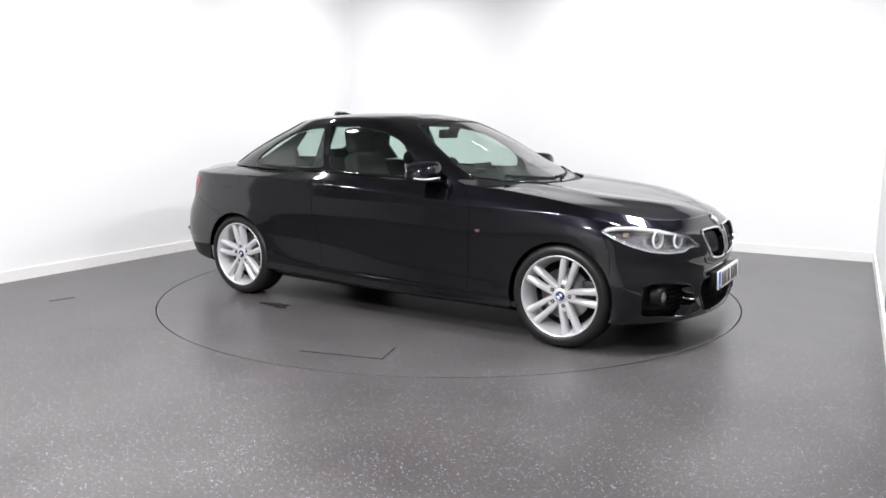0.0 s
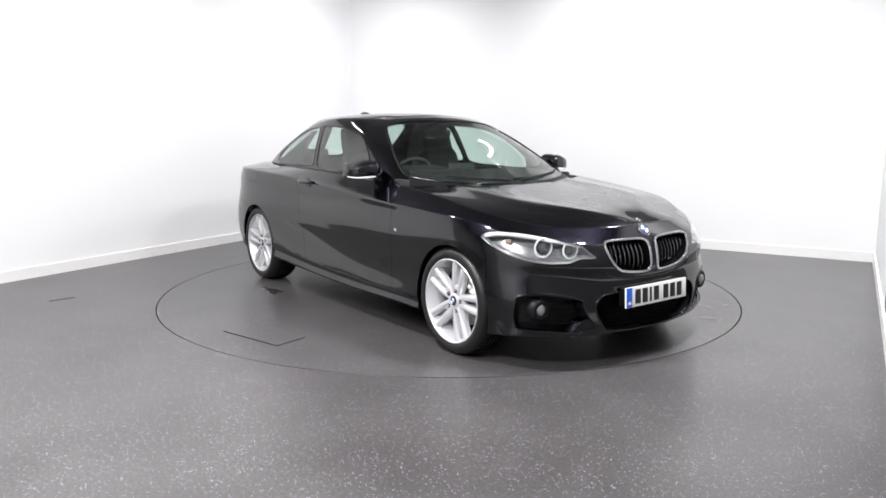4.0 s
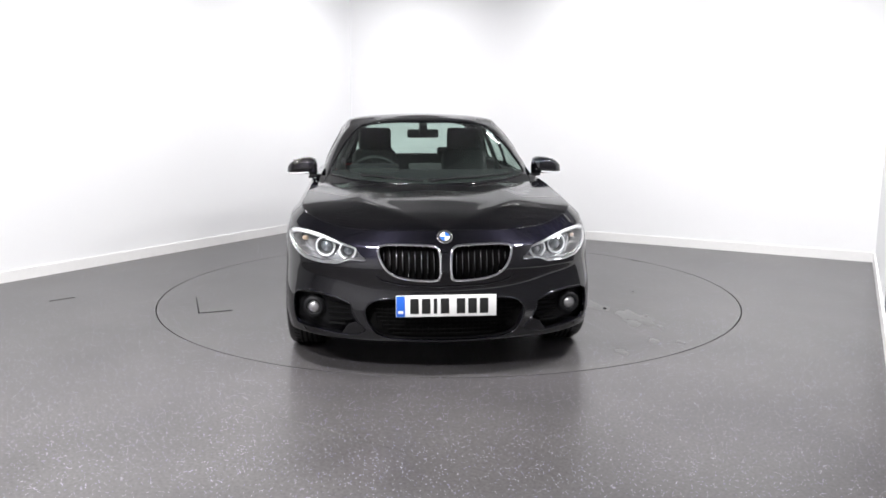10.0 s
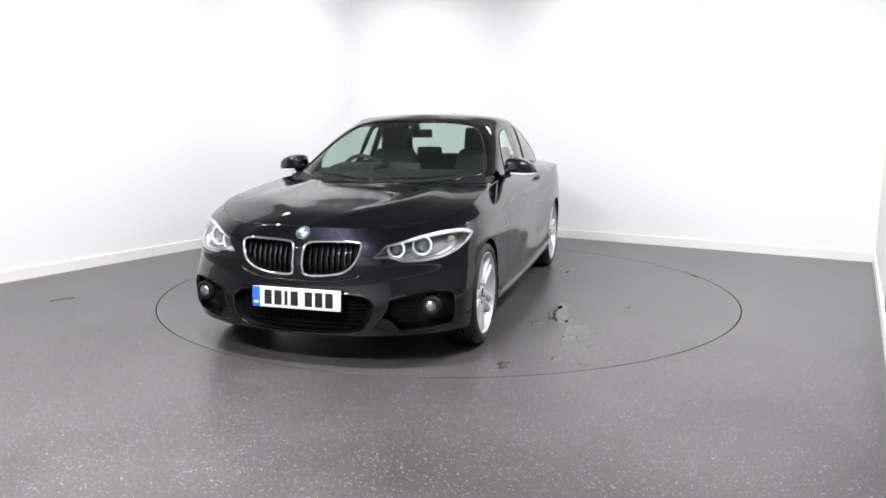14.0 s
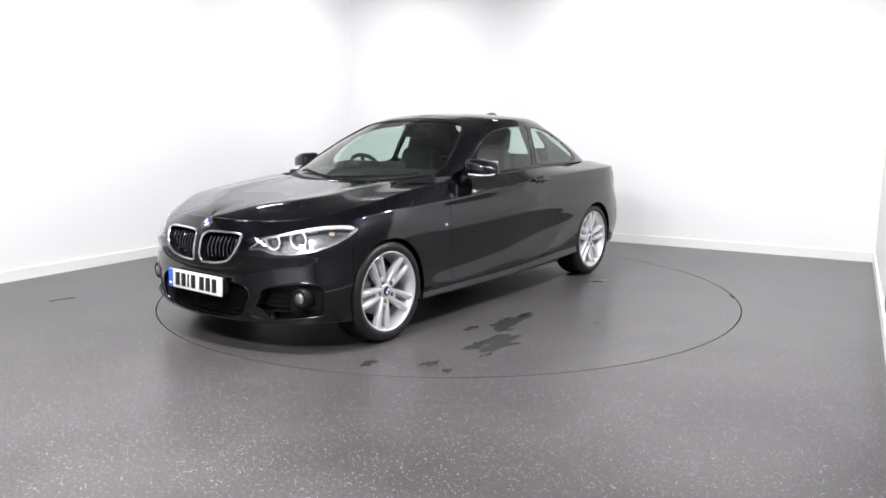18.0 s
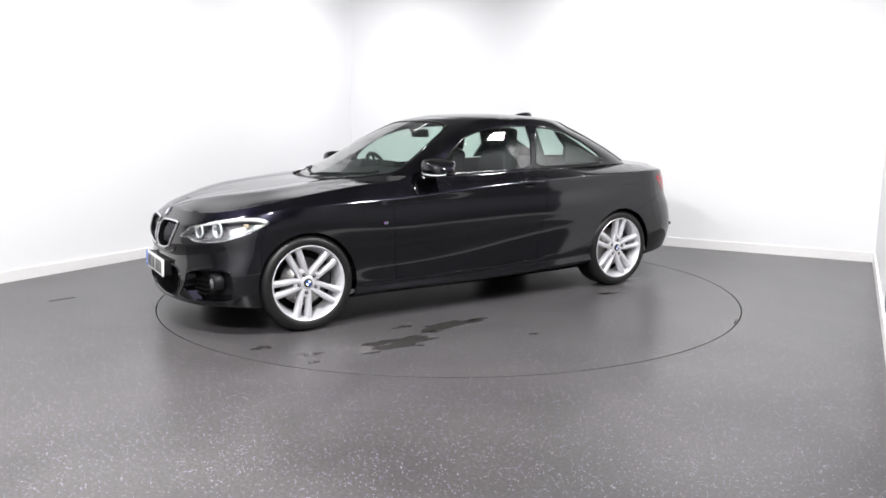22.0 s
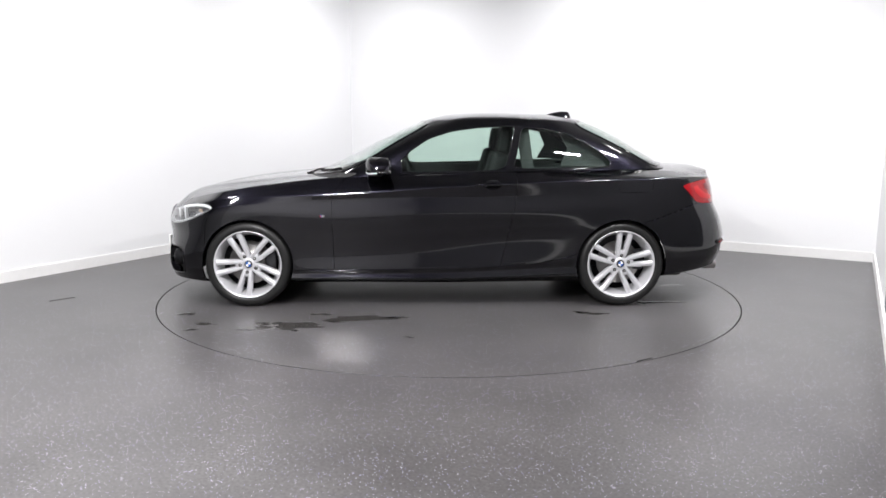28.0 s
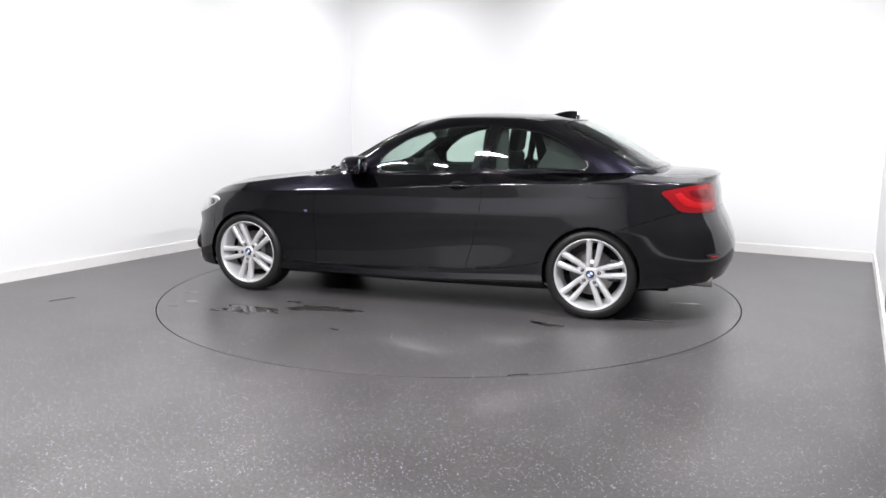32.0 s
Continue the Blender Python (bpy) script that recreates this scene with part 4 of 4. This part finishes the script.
for side, plus in ((1, 0), (-1, 100)):
    out = Vector((.8, .6 * side, 0))
    bucket = recess("headlamp", SKIN, HEAD + plus, .085, -out, LAMP_DARK, CAR, SATIN, "clear headlamp with twin round projectors", 0.93)
    panel("headlamp_lens", SKIN, HEAD + plus, LENS_GLASS, bucket, "clear glass", 0.0012, 0, 0.0005)
    border("headlamp_trim", SKIN, HEAD + plus, .0045, SATIN, bucket, -.010)
    for s, z, r in ((-.604, .664, .050), (-.748, .650, .043)):
        e1 = Vector((-.6, .8 * side, 0))
        hit, nor = skin_at(e1 * s + Vector((0, 0, z)) + out * 4, -out, TREE)
        if hit is None:
            continue
        m = Matrix.Translation(hit - out * .045) @ Vector((1, .25 * side, 0)).to_track_quat("Z", "Y").to_matrix().to_4x4()
        part("light_ring", mesh_of("light_ring", *ring_bm(r, .0058, m), LAMP_WHITE), bucket)
        part("projector_cup", mesh_of("projector_cup", *lathe([(r - .006, .0), (r - .010, -.012), (r * .7, -.02)], 40, "z", m), SATIN), bucket)
        part("projector", mesh_of("projector", *lathe([(.0005, .002), (r * .25, .0), (r * .5, -.006), (r * .7, -.02)], 40, "z", m), PROJECTOR), bucket)
    pts = []
    for s, z in ((-.80, .668), (-.74, .682), (-.63, .702), (-.54, .717), (-.45, .728), (-.37, .730), (-.315, .722), (-.295, .712)):
        hit, nor = skin_at(Vector((-.6, .8 * side, 0)) * s + Vector((0, 0, z)) + out * 4, -out, TREE)
        if hit:
            pts.append(hit - out * .022)
    part("eyebrow_strip", mesh_of("eyebrow_strip", *tube(pts, [.005, .008, .0105, .0115, .012, .013, .013, .010], 10), LAMP_WHITE), bucket)
    low = []
    for s, z in ((-.80, .624), (-.735, .603), (-.625, .602), (-.52, .614), (-.42, .642), (-.34, .678), (-.30, .705)):
        hit, nor = skin_at(Vector((-.6, .8 * side, 0)) * s + Vector((0, 0, z)) + out * 4, -out, TREE)
        if hit:
            low.append(hit - out * .014)
    part("lower_strip", mesh_of("lower_strip", *tube(low, .0055, 8), CHROME), bucket, "bright chrome lower strip")
    hit, nor = skin_at(Vector((-.6, .8 * side, 0)) * -.42 + Vector((0, 0, .69)) + out * 4, -out, TREE)
    box("side_reflector", .02, .034, .024, Matrix.Translation(hit - out * .055) @ pose(0, 0, 0, 0, 0, 37 * side), AMBER, bucket, .008)

    kid = recess("kidney_grille", SKIN, KID + plus, .06, (-1, 0, 0), DARK, CAR, BLACK_GLOSS, "black-slatted kidney grille in a chrome frame")
    border("grille_frame", SKIN, KID + plus, .0078, CHROME, kid, .002, "bright chrome frame")
    for k in range(9):
        y = .058 + .0325 * k
        zs = [z for z in np.linspace(.50, .70, 81) if inside(KIDNEY, y, z)]
        if len(zs) > 3:
            vs, n = [], 9
            for s in np.linspace(-1, 1, n):        # a blade that bows forward, its ends turned back
                x, z = 2.052 - .10 * y - .034 * s * s - .02 * s, (zs[0] + zs[-1]) / 2 + s * (zs[-1] - zs[0]) / 2
                vs += [(x - .03, side * (y - .004), z), (x - .003, side * (y - .004), z), (x, side * y, z), (x - .003, side * (y + .004), z), (x - .03, side * (y + .004), z)]
            part("slat", mesh_of("slat", vs, [(5 * i + j, 5 * i + j + 1, 5 * i + j + 6, 5 * i + j + 5) for i in range(n - 1) for j in range(4)], SLAT), kid)

    fogp = recess("fog_lamp_pocket", SKIN, FOG + plus, .075, (-1, 0, 0), BLACK_PLASTIC, CAR, BLACK_GLOSS, "black bumper side intake with a round fog lamp", .97)
    m = Matrix.Translation((1.905, side * .694, .346)) @ Vector((1, .12 * side, 0)).to_track_quat("Z", "Y").to_matrix().to_4x4()
    part("fog_lamp_bezel", mesh_of("fog_lamp_bezel", *lathe([(.033, .004), (.038, .010), (.056, .002), (.060, -.05)], 40, "z", m), BLACK_PLASTIC), fogp)
    part("fog_lamp", mesh_of("fog_lamp", *lathe([(.0005, .014), (.02, .012), (.033, .004), (.034, -.02)], 36, "z", m), SATIN), fogp, "clear round fog lamp")

    border("intake_rim", SKIN, FOG + plus, .0045, PAINT, fogp, .0)
    # body-coloured fin in the pocket's inner lower corner
    tip = [skin_at((4, side * y, z), (-1, 0, 0), TREE)[0] for y, z in ((.418, .246), (.468, .292), (.508, .276), (.545, .222), (.490, .215))]
    back = [p + Vector((-.06, side * .012, 0)) for p in tip]
    fin = mesh_of("bumper_fin", tip + back, [(0, 1, 2, 3, 4)] + [(i, (i + 1) % 5, (i + 1) % 5 + 5, i + 5) for i in range(5)], PAINT, False)
    part("bumper_fin", fin, fogp, "body-coloured fin in the intake's inner corner")
    ledge = []
    for y, z in ((.795, .416), (.759, .428), (.674, .430), (.578, .413), (.50, .384)):
        hit, nor = skin_at((4, side * y, z), (-1, 0, 0), TREE)
        if hit:
            ledge.append(hit + Vector((-.012, 0, 0)))
    part("intake_ledge", mesh_of("intake_ledge", *tube(ledge, [.003, .007, .008, .007, .003], 8), PAINT), fogp)
    for k in range(5):
        box("intake_slat", .02, .13, .008, pose(1.940 - .004 * k, side * .555, .262 + .026 * k, 0, 0, side * 22), DARK, fogp, .003)
    tail = panel("tail_lamp", SKIN, TAIL + plus, RED, CAR, "red tail lamp", .0012, .02, .002)

    def lens_patch(name, lo, hi, mat, up):
        """A flush patch of the lamp between two lines given along the lamp and up."""
        n, rows = 14, 5
        grid = []
        for k in range(n):
            q = k / (n - 1) * (len(lo) - 1)
            i, f = min(int(q), len(lo) - 2), q - min(int(q), len(lo) - 2)
            a = Vector((*lo[i], 0)).lerp(Vector((*lo[i + 1], 0)), f)
            b = Vector((*hi[i], 0)).lerp(Vector((*hi[i + 1], 0)), f)
            for r in range(rows):
                p = a.lerp(b, r / (rows - 1))
                hit, nor = skin_at(Vector((-.6, -.8 * side, 0)) * p.x + Vector((0, 0, p.y)) + Vector((-.8, .6 * side, 0)) * 5, Vector((.8, -.6 * side, 0)), TREE)
                if hit is None:
                    return
                rim = r in (0, rows - 1) or k in (0, n - 1)
                grid.append(hit + Vector((-.8, .6 * side, 0)) * (.0015 if rim else up))
        part(name, mesh_of(name, grid, [(k * rows + r, k * rows + r + 1, (k + 1) * rows + r + 1, (k + 1) * rows + r) for k in range(n - 1) for r in range(rows - 1)], mat), tail)

    lens_patch("light_bar", ((.475, .868), (.495, .822), (.545, .780), (.66, .763), (.87, .760)), ((.525, .882), (.550, .848), (.610, .818), (.71, .803), (.87, .800)), RED_BRIGHT, .0038)
    lens_patch("lamp_inset", ((.585, .852), (.63, .830), (.72, .815), (.87, .811)), ((.57, .886), (.64, .893), (.72, .897), (.87, .896)), RED_DEEP, .0034)

lip = []
for y, z in ((-.362, .540), (-.345, .520), (-.319, .505), (-.216, .484), (-.054, .478), (.054, .478), (.216, .484), (.319, .505), (.345, .520), (.362, .540)):
    hit, nor = skin_at((4, y, z), (-1, 0, 0), TREE)
    lip.append(hit + Vector((.001, 0, 0)))
part("grille_lip", mesh_of("grille_lip", *tube(lip, [.002, .005] + [.0065] * 6 + [.005, .002], 10), PAINT), FB, "body-coloured lip under the grilles")
INT = recess("lower_grille", SKIN, INTAKE, .07, (-1, 0, 0), DARK, FB, BLACK_PLASTIC, "black mesh lower grille")


border("intake_rim", SKIN, INTAKE, .0055, PAINT, INT, .0)
for k in range(9):
    z = .222 + .021 * k
    w = float(np.interp(z, (.206, .222, .275, .385, .412), (.15, .30, .36, .415, .38))) - .02
    part("grille_bar", mesh_of("grille_bar", *tube([(2.035 - .30 * y * y, y, z) for y in np.linspace(-w, w, 13)], .0032, 6), DARK), INT)
for k in range(25):
    y = -.36 + .03 * k
    part("grille_upright", mesh_of("grille_upright", *tube([(2.033 - .30 * y * y, y, float(np.interp(abs(y), (0, .15, .31, .37), (.214, .214, .228, .28)))), (2.03 - .30 * y * y, y, .405)], .0025, 5), DARK), INT)


# number plate: the characters stay plain bars
def number_plate(x, z, tilt, face):
    root = part("number_plate", from_bm("number_plate", box_bm(.012, .52, .111, None, .003), PLATE_WHITE if face > 0 else AMBER, True), CAR, "white number plate with a blue band")
    root.matrix_world = pose(x, 0, z, 0, tilt, 0 if face > 0 else 180)
    box("band", .002, .044, .107, pose(.0062, -.236, 0), PLATE_BLUE, root, .0004)
    box("country_mark", .002, .026, .014, pose(.0074, -.236, -.030), PLATE_WHITE, root, .0004)
    for y in (-.165, -.105, -.057, -.008, .075, .135, .195):
        w = .018 if abs(y + .057) < .01 else .044
        box("character_bar", .002, w, .079, pose(.0064, y, 0), PLATE_BLACK, root, .0004)


number_plate(2.103, .386, -3, 1)
box("plate_plinth", .05, .50, .10, pose(2.070, 0, .386, 0, -3, 0), BLACK_PLASTIC, CAR, .01)


def roundel(x, z, tilt, r=.041):
    m = pose(x, 0, z, 0, tilt, 0)
    root = part("bonnet_roundel", mesh_of("bonnet_roundel", *lathe([(.0005, .004), (r * .97, .004), (r, .001), (r, -.01)], 48, "x"), CHROME), CAR, "round blue and white badge")
    root.matrix_world = m
    part("badge_ring", mesh_of("badge_ring", *lathe([(r * .62, .0052), (r * .93, .0048)], 48, "x"), PLATE_BLACK), root)
    for k, c in enumerate((ROUND_BLUE, PLATE_WHITE, ROUND_BLUE, PLATE_WHITE)):
        fan = [(.0056, 0, 0)] + [(.0054, r * .62 * math.cos(q), r * .62 * math.sin(q)) for q in np.linspace(k * math.pi / 2, (k + 1) * math.pi / 2, 9)]
        part("roundel_quarter", mesh_of("roundel_quarter", fan, [(0, i, i + 1) for i in range(1, 9)], c, False), root)


NOSE = skin_at((4, 0.004, .728), (-1, 0, 0), TREE)
roundel(NOSE[0].x + .001, NOSE[0].z + .001, -math.degrees(math.atan2(abs(NOSE[1].z), abs(NOSE[1].x))))


# door mirrors
def door_mirror(side):
    vs, fs = [], []
    n = 28
    secs = [(.780, .055, .045, .998), (.790, .082, .064, 1.010), (.82, .092, .071, 1.016), (.88, .092, .068, 1.016), (.94, .084, .056, 1.008), (.970, .066, .042, 1.000), (.984, .044, .026, .994), (.990, .02, .012, .991)]
    for y, a, b, z in secs:
        for k in range(n):
            q = 2 * math.pi * k / n
            c, s = math.cos(q), math.sin(q)
            rx = abs(c) ** .5 * math.copysign(1, c) * a
            z0 = z - .008
            vs.append((.385 + 1.25 * (rx if rx > 0 else rx * .55) - (y - .77) * .12, side * y, z0 + (abs(s) ** .55 * b if s > 0 else -abs(s) ** .4 * b * .72)))
    for i in range(len(secs) - 1):
        for k in range(n):
            q = (i * n + k, i * n + (k + 1) % n, (i + 1) * n + (k + 1) % n, (i + 1) * n + k)
            fs.append(q if side < 0 else q[::-1])
    fs.append(tuple(range((len(secs) - 1) * n, len(secs) * n)))
    cap = part("door_mirror", mesh_of("door_mirror", vs, fs, PAINT), CAR, "black door mirror with a clear indicator strip")
    part("mirror_indicator", mesh_of("mirror_indicator", *tube([(.487, side * .83, .974), (.481, side * .88, .970), (.464, side * .935, .968), (.435, side * .970, .970), (.40, side * .985, .975)], .0055, 8), LAMP_WHITE), cap, "clear indicator strip")
    box("mirror_foot", .095, .09, .030, pose(.42, side * .785, .950, side * 12, 0, 0), BLACK_GLOSS, cap, .01)
    box("mirror_glass", .004, .15, .085, pose(.322, side * .88, 1.018, 0, 0, side * 8), MIRROR, cap, .001)


door_mirror(1)
door_mirror(-1)


def door_handle(side):
    hit, nor = skin_at((-.41, side * 3, .885), (0, -side, 0), TREE)
    y = abs(hit.y)
    root = part("door_handle", mesh_of("door_handle", *tube([(x, side * .006 * (1 - (x / .12) ** 2), 0) for x in (-.122, -.112, -.09, -.05, 0, .05, .09, .112, .122)], [.004, .0095, .0125, .0135, .014, .0135, .0125, .0095, .004], 14), PAINT), CAR, "body-coloured pull handle")
    root.matrix_world = pose(-.41, side * (y + .022), .888, side * 8, 0, 0)
    for dx in (-.085, .085):
        box("handle_mount", .03, .03, .022, pose(dx, side * -.018, 0), PAINT, root, .006)
    part("handle_bowl", mesh_of("handle_bowl", *lathe([(.001, -.002), (.7, -.001), (1.0, .0015)], 40, "y", pose(0, side * -.021, 0) @ Matrix.Diagonal((.062, 1, .036, 1))), BLACK_GLOSS), root)


door_handle(1)
door_handle(-1)


def belt_moulding(side):
    """Gloss strip along the foot of the side windows."""
    pts = []
    for x in np.linspace(.26, -1.27, 30):
        z = float(np.interp(-x, (-.26, .5, 1.0, 1.27), (.952, .972, .988, 1.0)))
        hit, nor = skin_at((x, side * 3, z), (0, -side, 0), CAB_TREE)
        if hit:
            pts.append(hit + Vector((0, side * .003, 0)))
    part("belt_moulding", mesh_of("belt_moulding", *tube(pts, .0065, 8), BLACK_GLOSS), CAR, "gloss black strip under the windows")


belt_moulding(1)
belt_moulding(-1)


def skirt_bead(side):
    """The rolled upper edge of the side skirt."""
    pts = []
    for x in np.linspace(.985, -1.0, 34):
        z = float(np.interp(-x, (-1.05, -.69, -.28, .12, .41, .61, .77, .955, 1.05), (.270, .276, .279, .287, .299, .311, .331, .368, .40))) - .004
        hit, nor = skin_at((x, side * 3, z), (0, -side, 0), TREE)
        pts.append(hit + Vector((0, side * .001, 0)))
    part("skirt_bead", mesh_of("skirt_bead", *tube(pts, .0034, 8), PAINT), CAR)


skirt_bead(1)
skirt_bead(-1)


def wing_badge(side):
    hit, nor = skin_at((.80, side * 3, .664), (0, -side, 0), TREE)
    y = abs(hit.y)
    root = part("wing_badge", from_bm("wing_badge", box_bm(.020, .005, .017, None, .001), CHROME), CAR, "small chrome badge with coloured stripes")
    root.matrix_world = pose(.795, side * (y + .001), .664)
    for k, c in enumerate((BADGE_BLUE, PLATE_BLUE, BADGE_RED)):
        box("badge_stripe", .0018, .005, .017, pose(.012 + .003 * k, 0, 0, 0, 12, 0), c, root, .0005)


wing_badge(1)
wing_badge(-1)


# wipers, roof fin, exhaust
def wiper(y0, y1):
    pts = []
    for s in np.linspace(0, 1, 12):
        y = y0 + (y1 - y0) * s
        x = float(np.interp(abs(y), (0, .30, .52, .668), (1.0, .93, .82, .665))) - .055 - .02 * (1 - s)
        hit, nor = skin_at((x, y, 3), (0, 0, -1), CAB_TREE)
        pts.append((hit if hit and hit.z > .93 else Vector((x, y, .935))) + Vector((0, 0, .006)))
    root = part("wiper", mesh_of("wiper", *tube(pts, .007, 8), BLACK_PLASTIC), CAR, "black wiper at rest")
    arm = [pts[0] + Vector((.05, .02, -.010)), pts[2] + Vector((.015, 0, .001)), pts[6] + Vector((0, 0, .004))]
    part("wiper_arm", mesh_of("wiper_arm", *tube(arm, .008, 8), BLACK_PLASTIC), root)


wiper(-.02, .585)
wiper(-.47, -.05)


def roof_fin():
    vs, fs = [], []
    secs = [(-.90, .001, .0), (-.94, .018, .018), (-.98, .026, .034), (-1.03, .026, .047), (-1.08, .022, .050), (-1.10, .012, .020)]
    for x, w, h in secs:
        z = CAB_TREE.ray_cast(Vector((x, 0, 3)), Vector((0, 0, -1)))[0].z
        vs += [(x, -w, z - .012), (x, -w * .55, z + h * .8), (x, 0, z + h), (x, w * .55, z + h * .8), (x, w, z - .012)]
    for i in range(len(secs) - 1):
        for k in range(4):
            fs.append((i * 5 + k, i * 5 + k + 1, i * 5 + k + 6, i * 5 + k + 5))
    fs.append((25, 26, 27, 28, 29))
    part("aerial_fin", mesh_of("aerial_fin", vs, fs, PAINT), CAR, "black shark-fin aerial")


roof_fin()
for y in (.50, .60):
    part("exhaust_tip", mesh_of("exhaust_tip", *lathe([(.031, 0), (.035, .003), (.036, .02), (.036, .2)], 32, "x", pose(-2.122, y, .268)), STEEL), CAR, "polished tailpipe")
for side in (1, -1):
    pts = []
    for s in np.linspace(.665, .785, 8):
        hit, nor = skin_at(Vector((-.6, -.8 * side, 0)) * s + Vector((0, 0, .452)) + Vector((-.8, .6 * side, 0)) * 5, Vector((.8, -.6 * side, 0)), TREE)
        pts.append(hit)
    slot = part("reflector_slot", mesh_of("reflector_slot", *tube([p + Vector((0, 0, .003)) for p in pts], .015, 10), BLACK_PLASTIC), CAR)
    part("rear_reflector", mesh_of("rear_reflector", *tube([p + Vector((-.8, .6 * side, 0)) * .008 for p in pts[1:-1]], .009, 8), RED), slot, "red reflector")


# cabin
def seat(y, name="front_seat"):
    root = part(name, from_bm(name, box_bm(.52, .50, .16, pose(-.12, y, .50, 0, -6, 0), .05, 4), CLOTH, True), CAR, "dark cloth sports seat")
    bm = box_bm(.13, .48, .58, None, .05, 4)
    for v in bm.verts:
        k = max(0, v.co.z / .29)
        v.co.y *= 1 - .36 * k * k
    bmesh.ops.transform(bm, matrix=pose(-.42, y, .82, 0, -16, 0), verts=bm.verts)
    part("seat_back", from_bm("seat_back", bm, CLOTH, True), root)
    bm = box_bm(.09, .27, .19, None, .04, 4)
    bmesh.ops.transform(bm, matrix=pose(-.525, y, 1.185, 0, -8, 0), verts=bm.verts)
    part("headrest", from_bm("headrest", bm, CLOTH, True), root)


seat(.37)
seat(-.37)
box("rear_bench", .45, 1.18, .18, pose(-.95, 0, .52, 0, -8, 0), CLOTH, CAR, .05)
box("rear_seat_back", .14, 1.16, .50, pose(-1.24, 0, .78, 0, -24, 0), CLOTH, CAR, .05)
for y in (.33, -.33):
    box("rear_headrest", .08, .24, .10, pose(-1.33, y, 1.045, 0, -15, 0), CLOTH, CAR, .03)
box("parcel_shelf", .46, 1.04, .02, pose(-1.48, 0, .958), TRIM, CAR, .006)
box("cabin_floor", 2.0, 1.44, .05, pose(-.35, 0, .30), DARK, CAR)
box("firewall", .05, 1.44, .60, pose(.78, 0, .60), DARK, CAR)
box("boot_bulkhead", .05, 1.30, .60, pose(-1.42, 0, .62), DARK, CAR)
for side in (1, -1):
    box("door_card", 1.25, .04, .60, pose(.08, side * .735, .66, side * 3, 0, 0), TRIM, CAR, .015)
    box("rear_side_trim", .75, .05, .62, pose(-.98, side * .69, .69, side * 4, 0, 0), TRIM, CAR, .02)
for side in (1, -1):
    part("b_pillar_trim", from_bm("b_pillar_trim", box_bm(.09, .03, .40, pose(-.665, side * .625, 1.12, side * 22, 6, 0), .01), TRIM, True), CAR)
    vs = [(x, side * (y - d), z) for d in (0, .03) for x, y, z in ((-.92, .655, 1.01), (-.98, .60, 1.13), (-.92, .545, 1.25), (-1.0, .53, 1.24), (-1.15, .575, 1.145), (-1.28, .635, 1.05), (-1.30, .65, 1.0))]
    part("c_pillar_trim", mesh_of("c_pillar_trim", vs, [tuple(range(7)), tuple(range(7, 14))] + [(i, (i + 1) % 7, (i + 1) % 7 + 7, i + 7) for i in range(7)], TRIM, False), CAR)
dash = box("dashboard", .46, 1.38, .20, pose(.52, 0, .865, 0, 6, 0), TRIM, CAR, .05)
box("instrument_hood", .22, .36, .06, pose(.36, -.37, .985, 0, 6, 0), TRIM, CAR, .025)
box("centre_screen", .02, .24, .09, pose(.33, 0, .985, 0, -10, 0), TRIM, CAR, .006)
sw = pose(.20, -.37, .90, 0, -66, 0)
wheel_ob = part("steering_wheel", mesh_of("steering_wheel", *ring_bm(.185, .016, sw, 48), TRIM), CAR, "black leather steering wheel")
part("steering_boss", mesh_of("steering_boss", *lathe([(.001, .02), (.05, .018), (.075, .0), (.07, -.03)], 32, "z", sw), TRIM), wheel_ob)
for a in (0, 180, 270):
    box("steering_spoke", .11, .035, .012, sw @ pose(.12 * math.cos(radians(a + 90)), .12 * math.sin(radians(a + 90)), 0, 0, 0, a + 90), TRIM, wheel_ob, .004)
mir = box("rear_view_mirror", .03, .24, .065, pose(.03, 0, 1.238, 0, 8, 0), BLACK_PLASTIC, CAR, .014)
box("mirror_stalk", .06, .06, .08, pose(.085, 0, 1.278, 0, 30, 0), BLACK_PLASTIC, mir, .012)


def motions():
    """The turntable and the car on it turn together."""
    walk(TABLE, [(t, pose(0, 0, 0, 0, 0, a)) for t, a in TURN])
    walk(CAR, [(t, pose(0, 0, 0, 0, 0, a) @ pose(CAR_ON_TABLE[0], CAR_ON_TABLE[1], 0)) for t, a in TURN])


seam_on_floor()
motions()
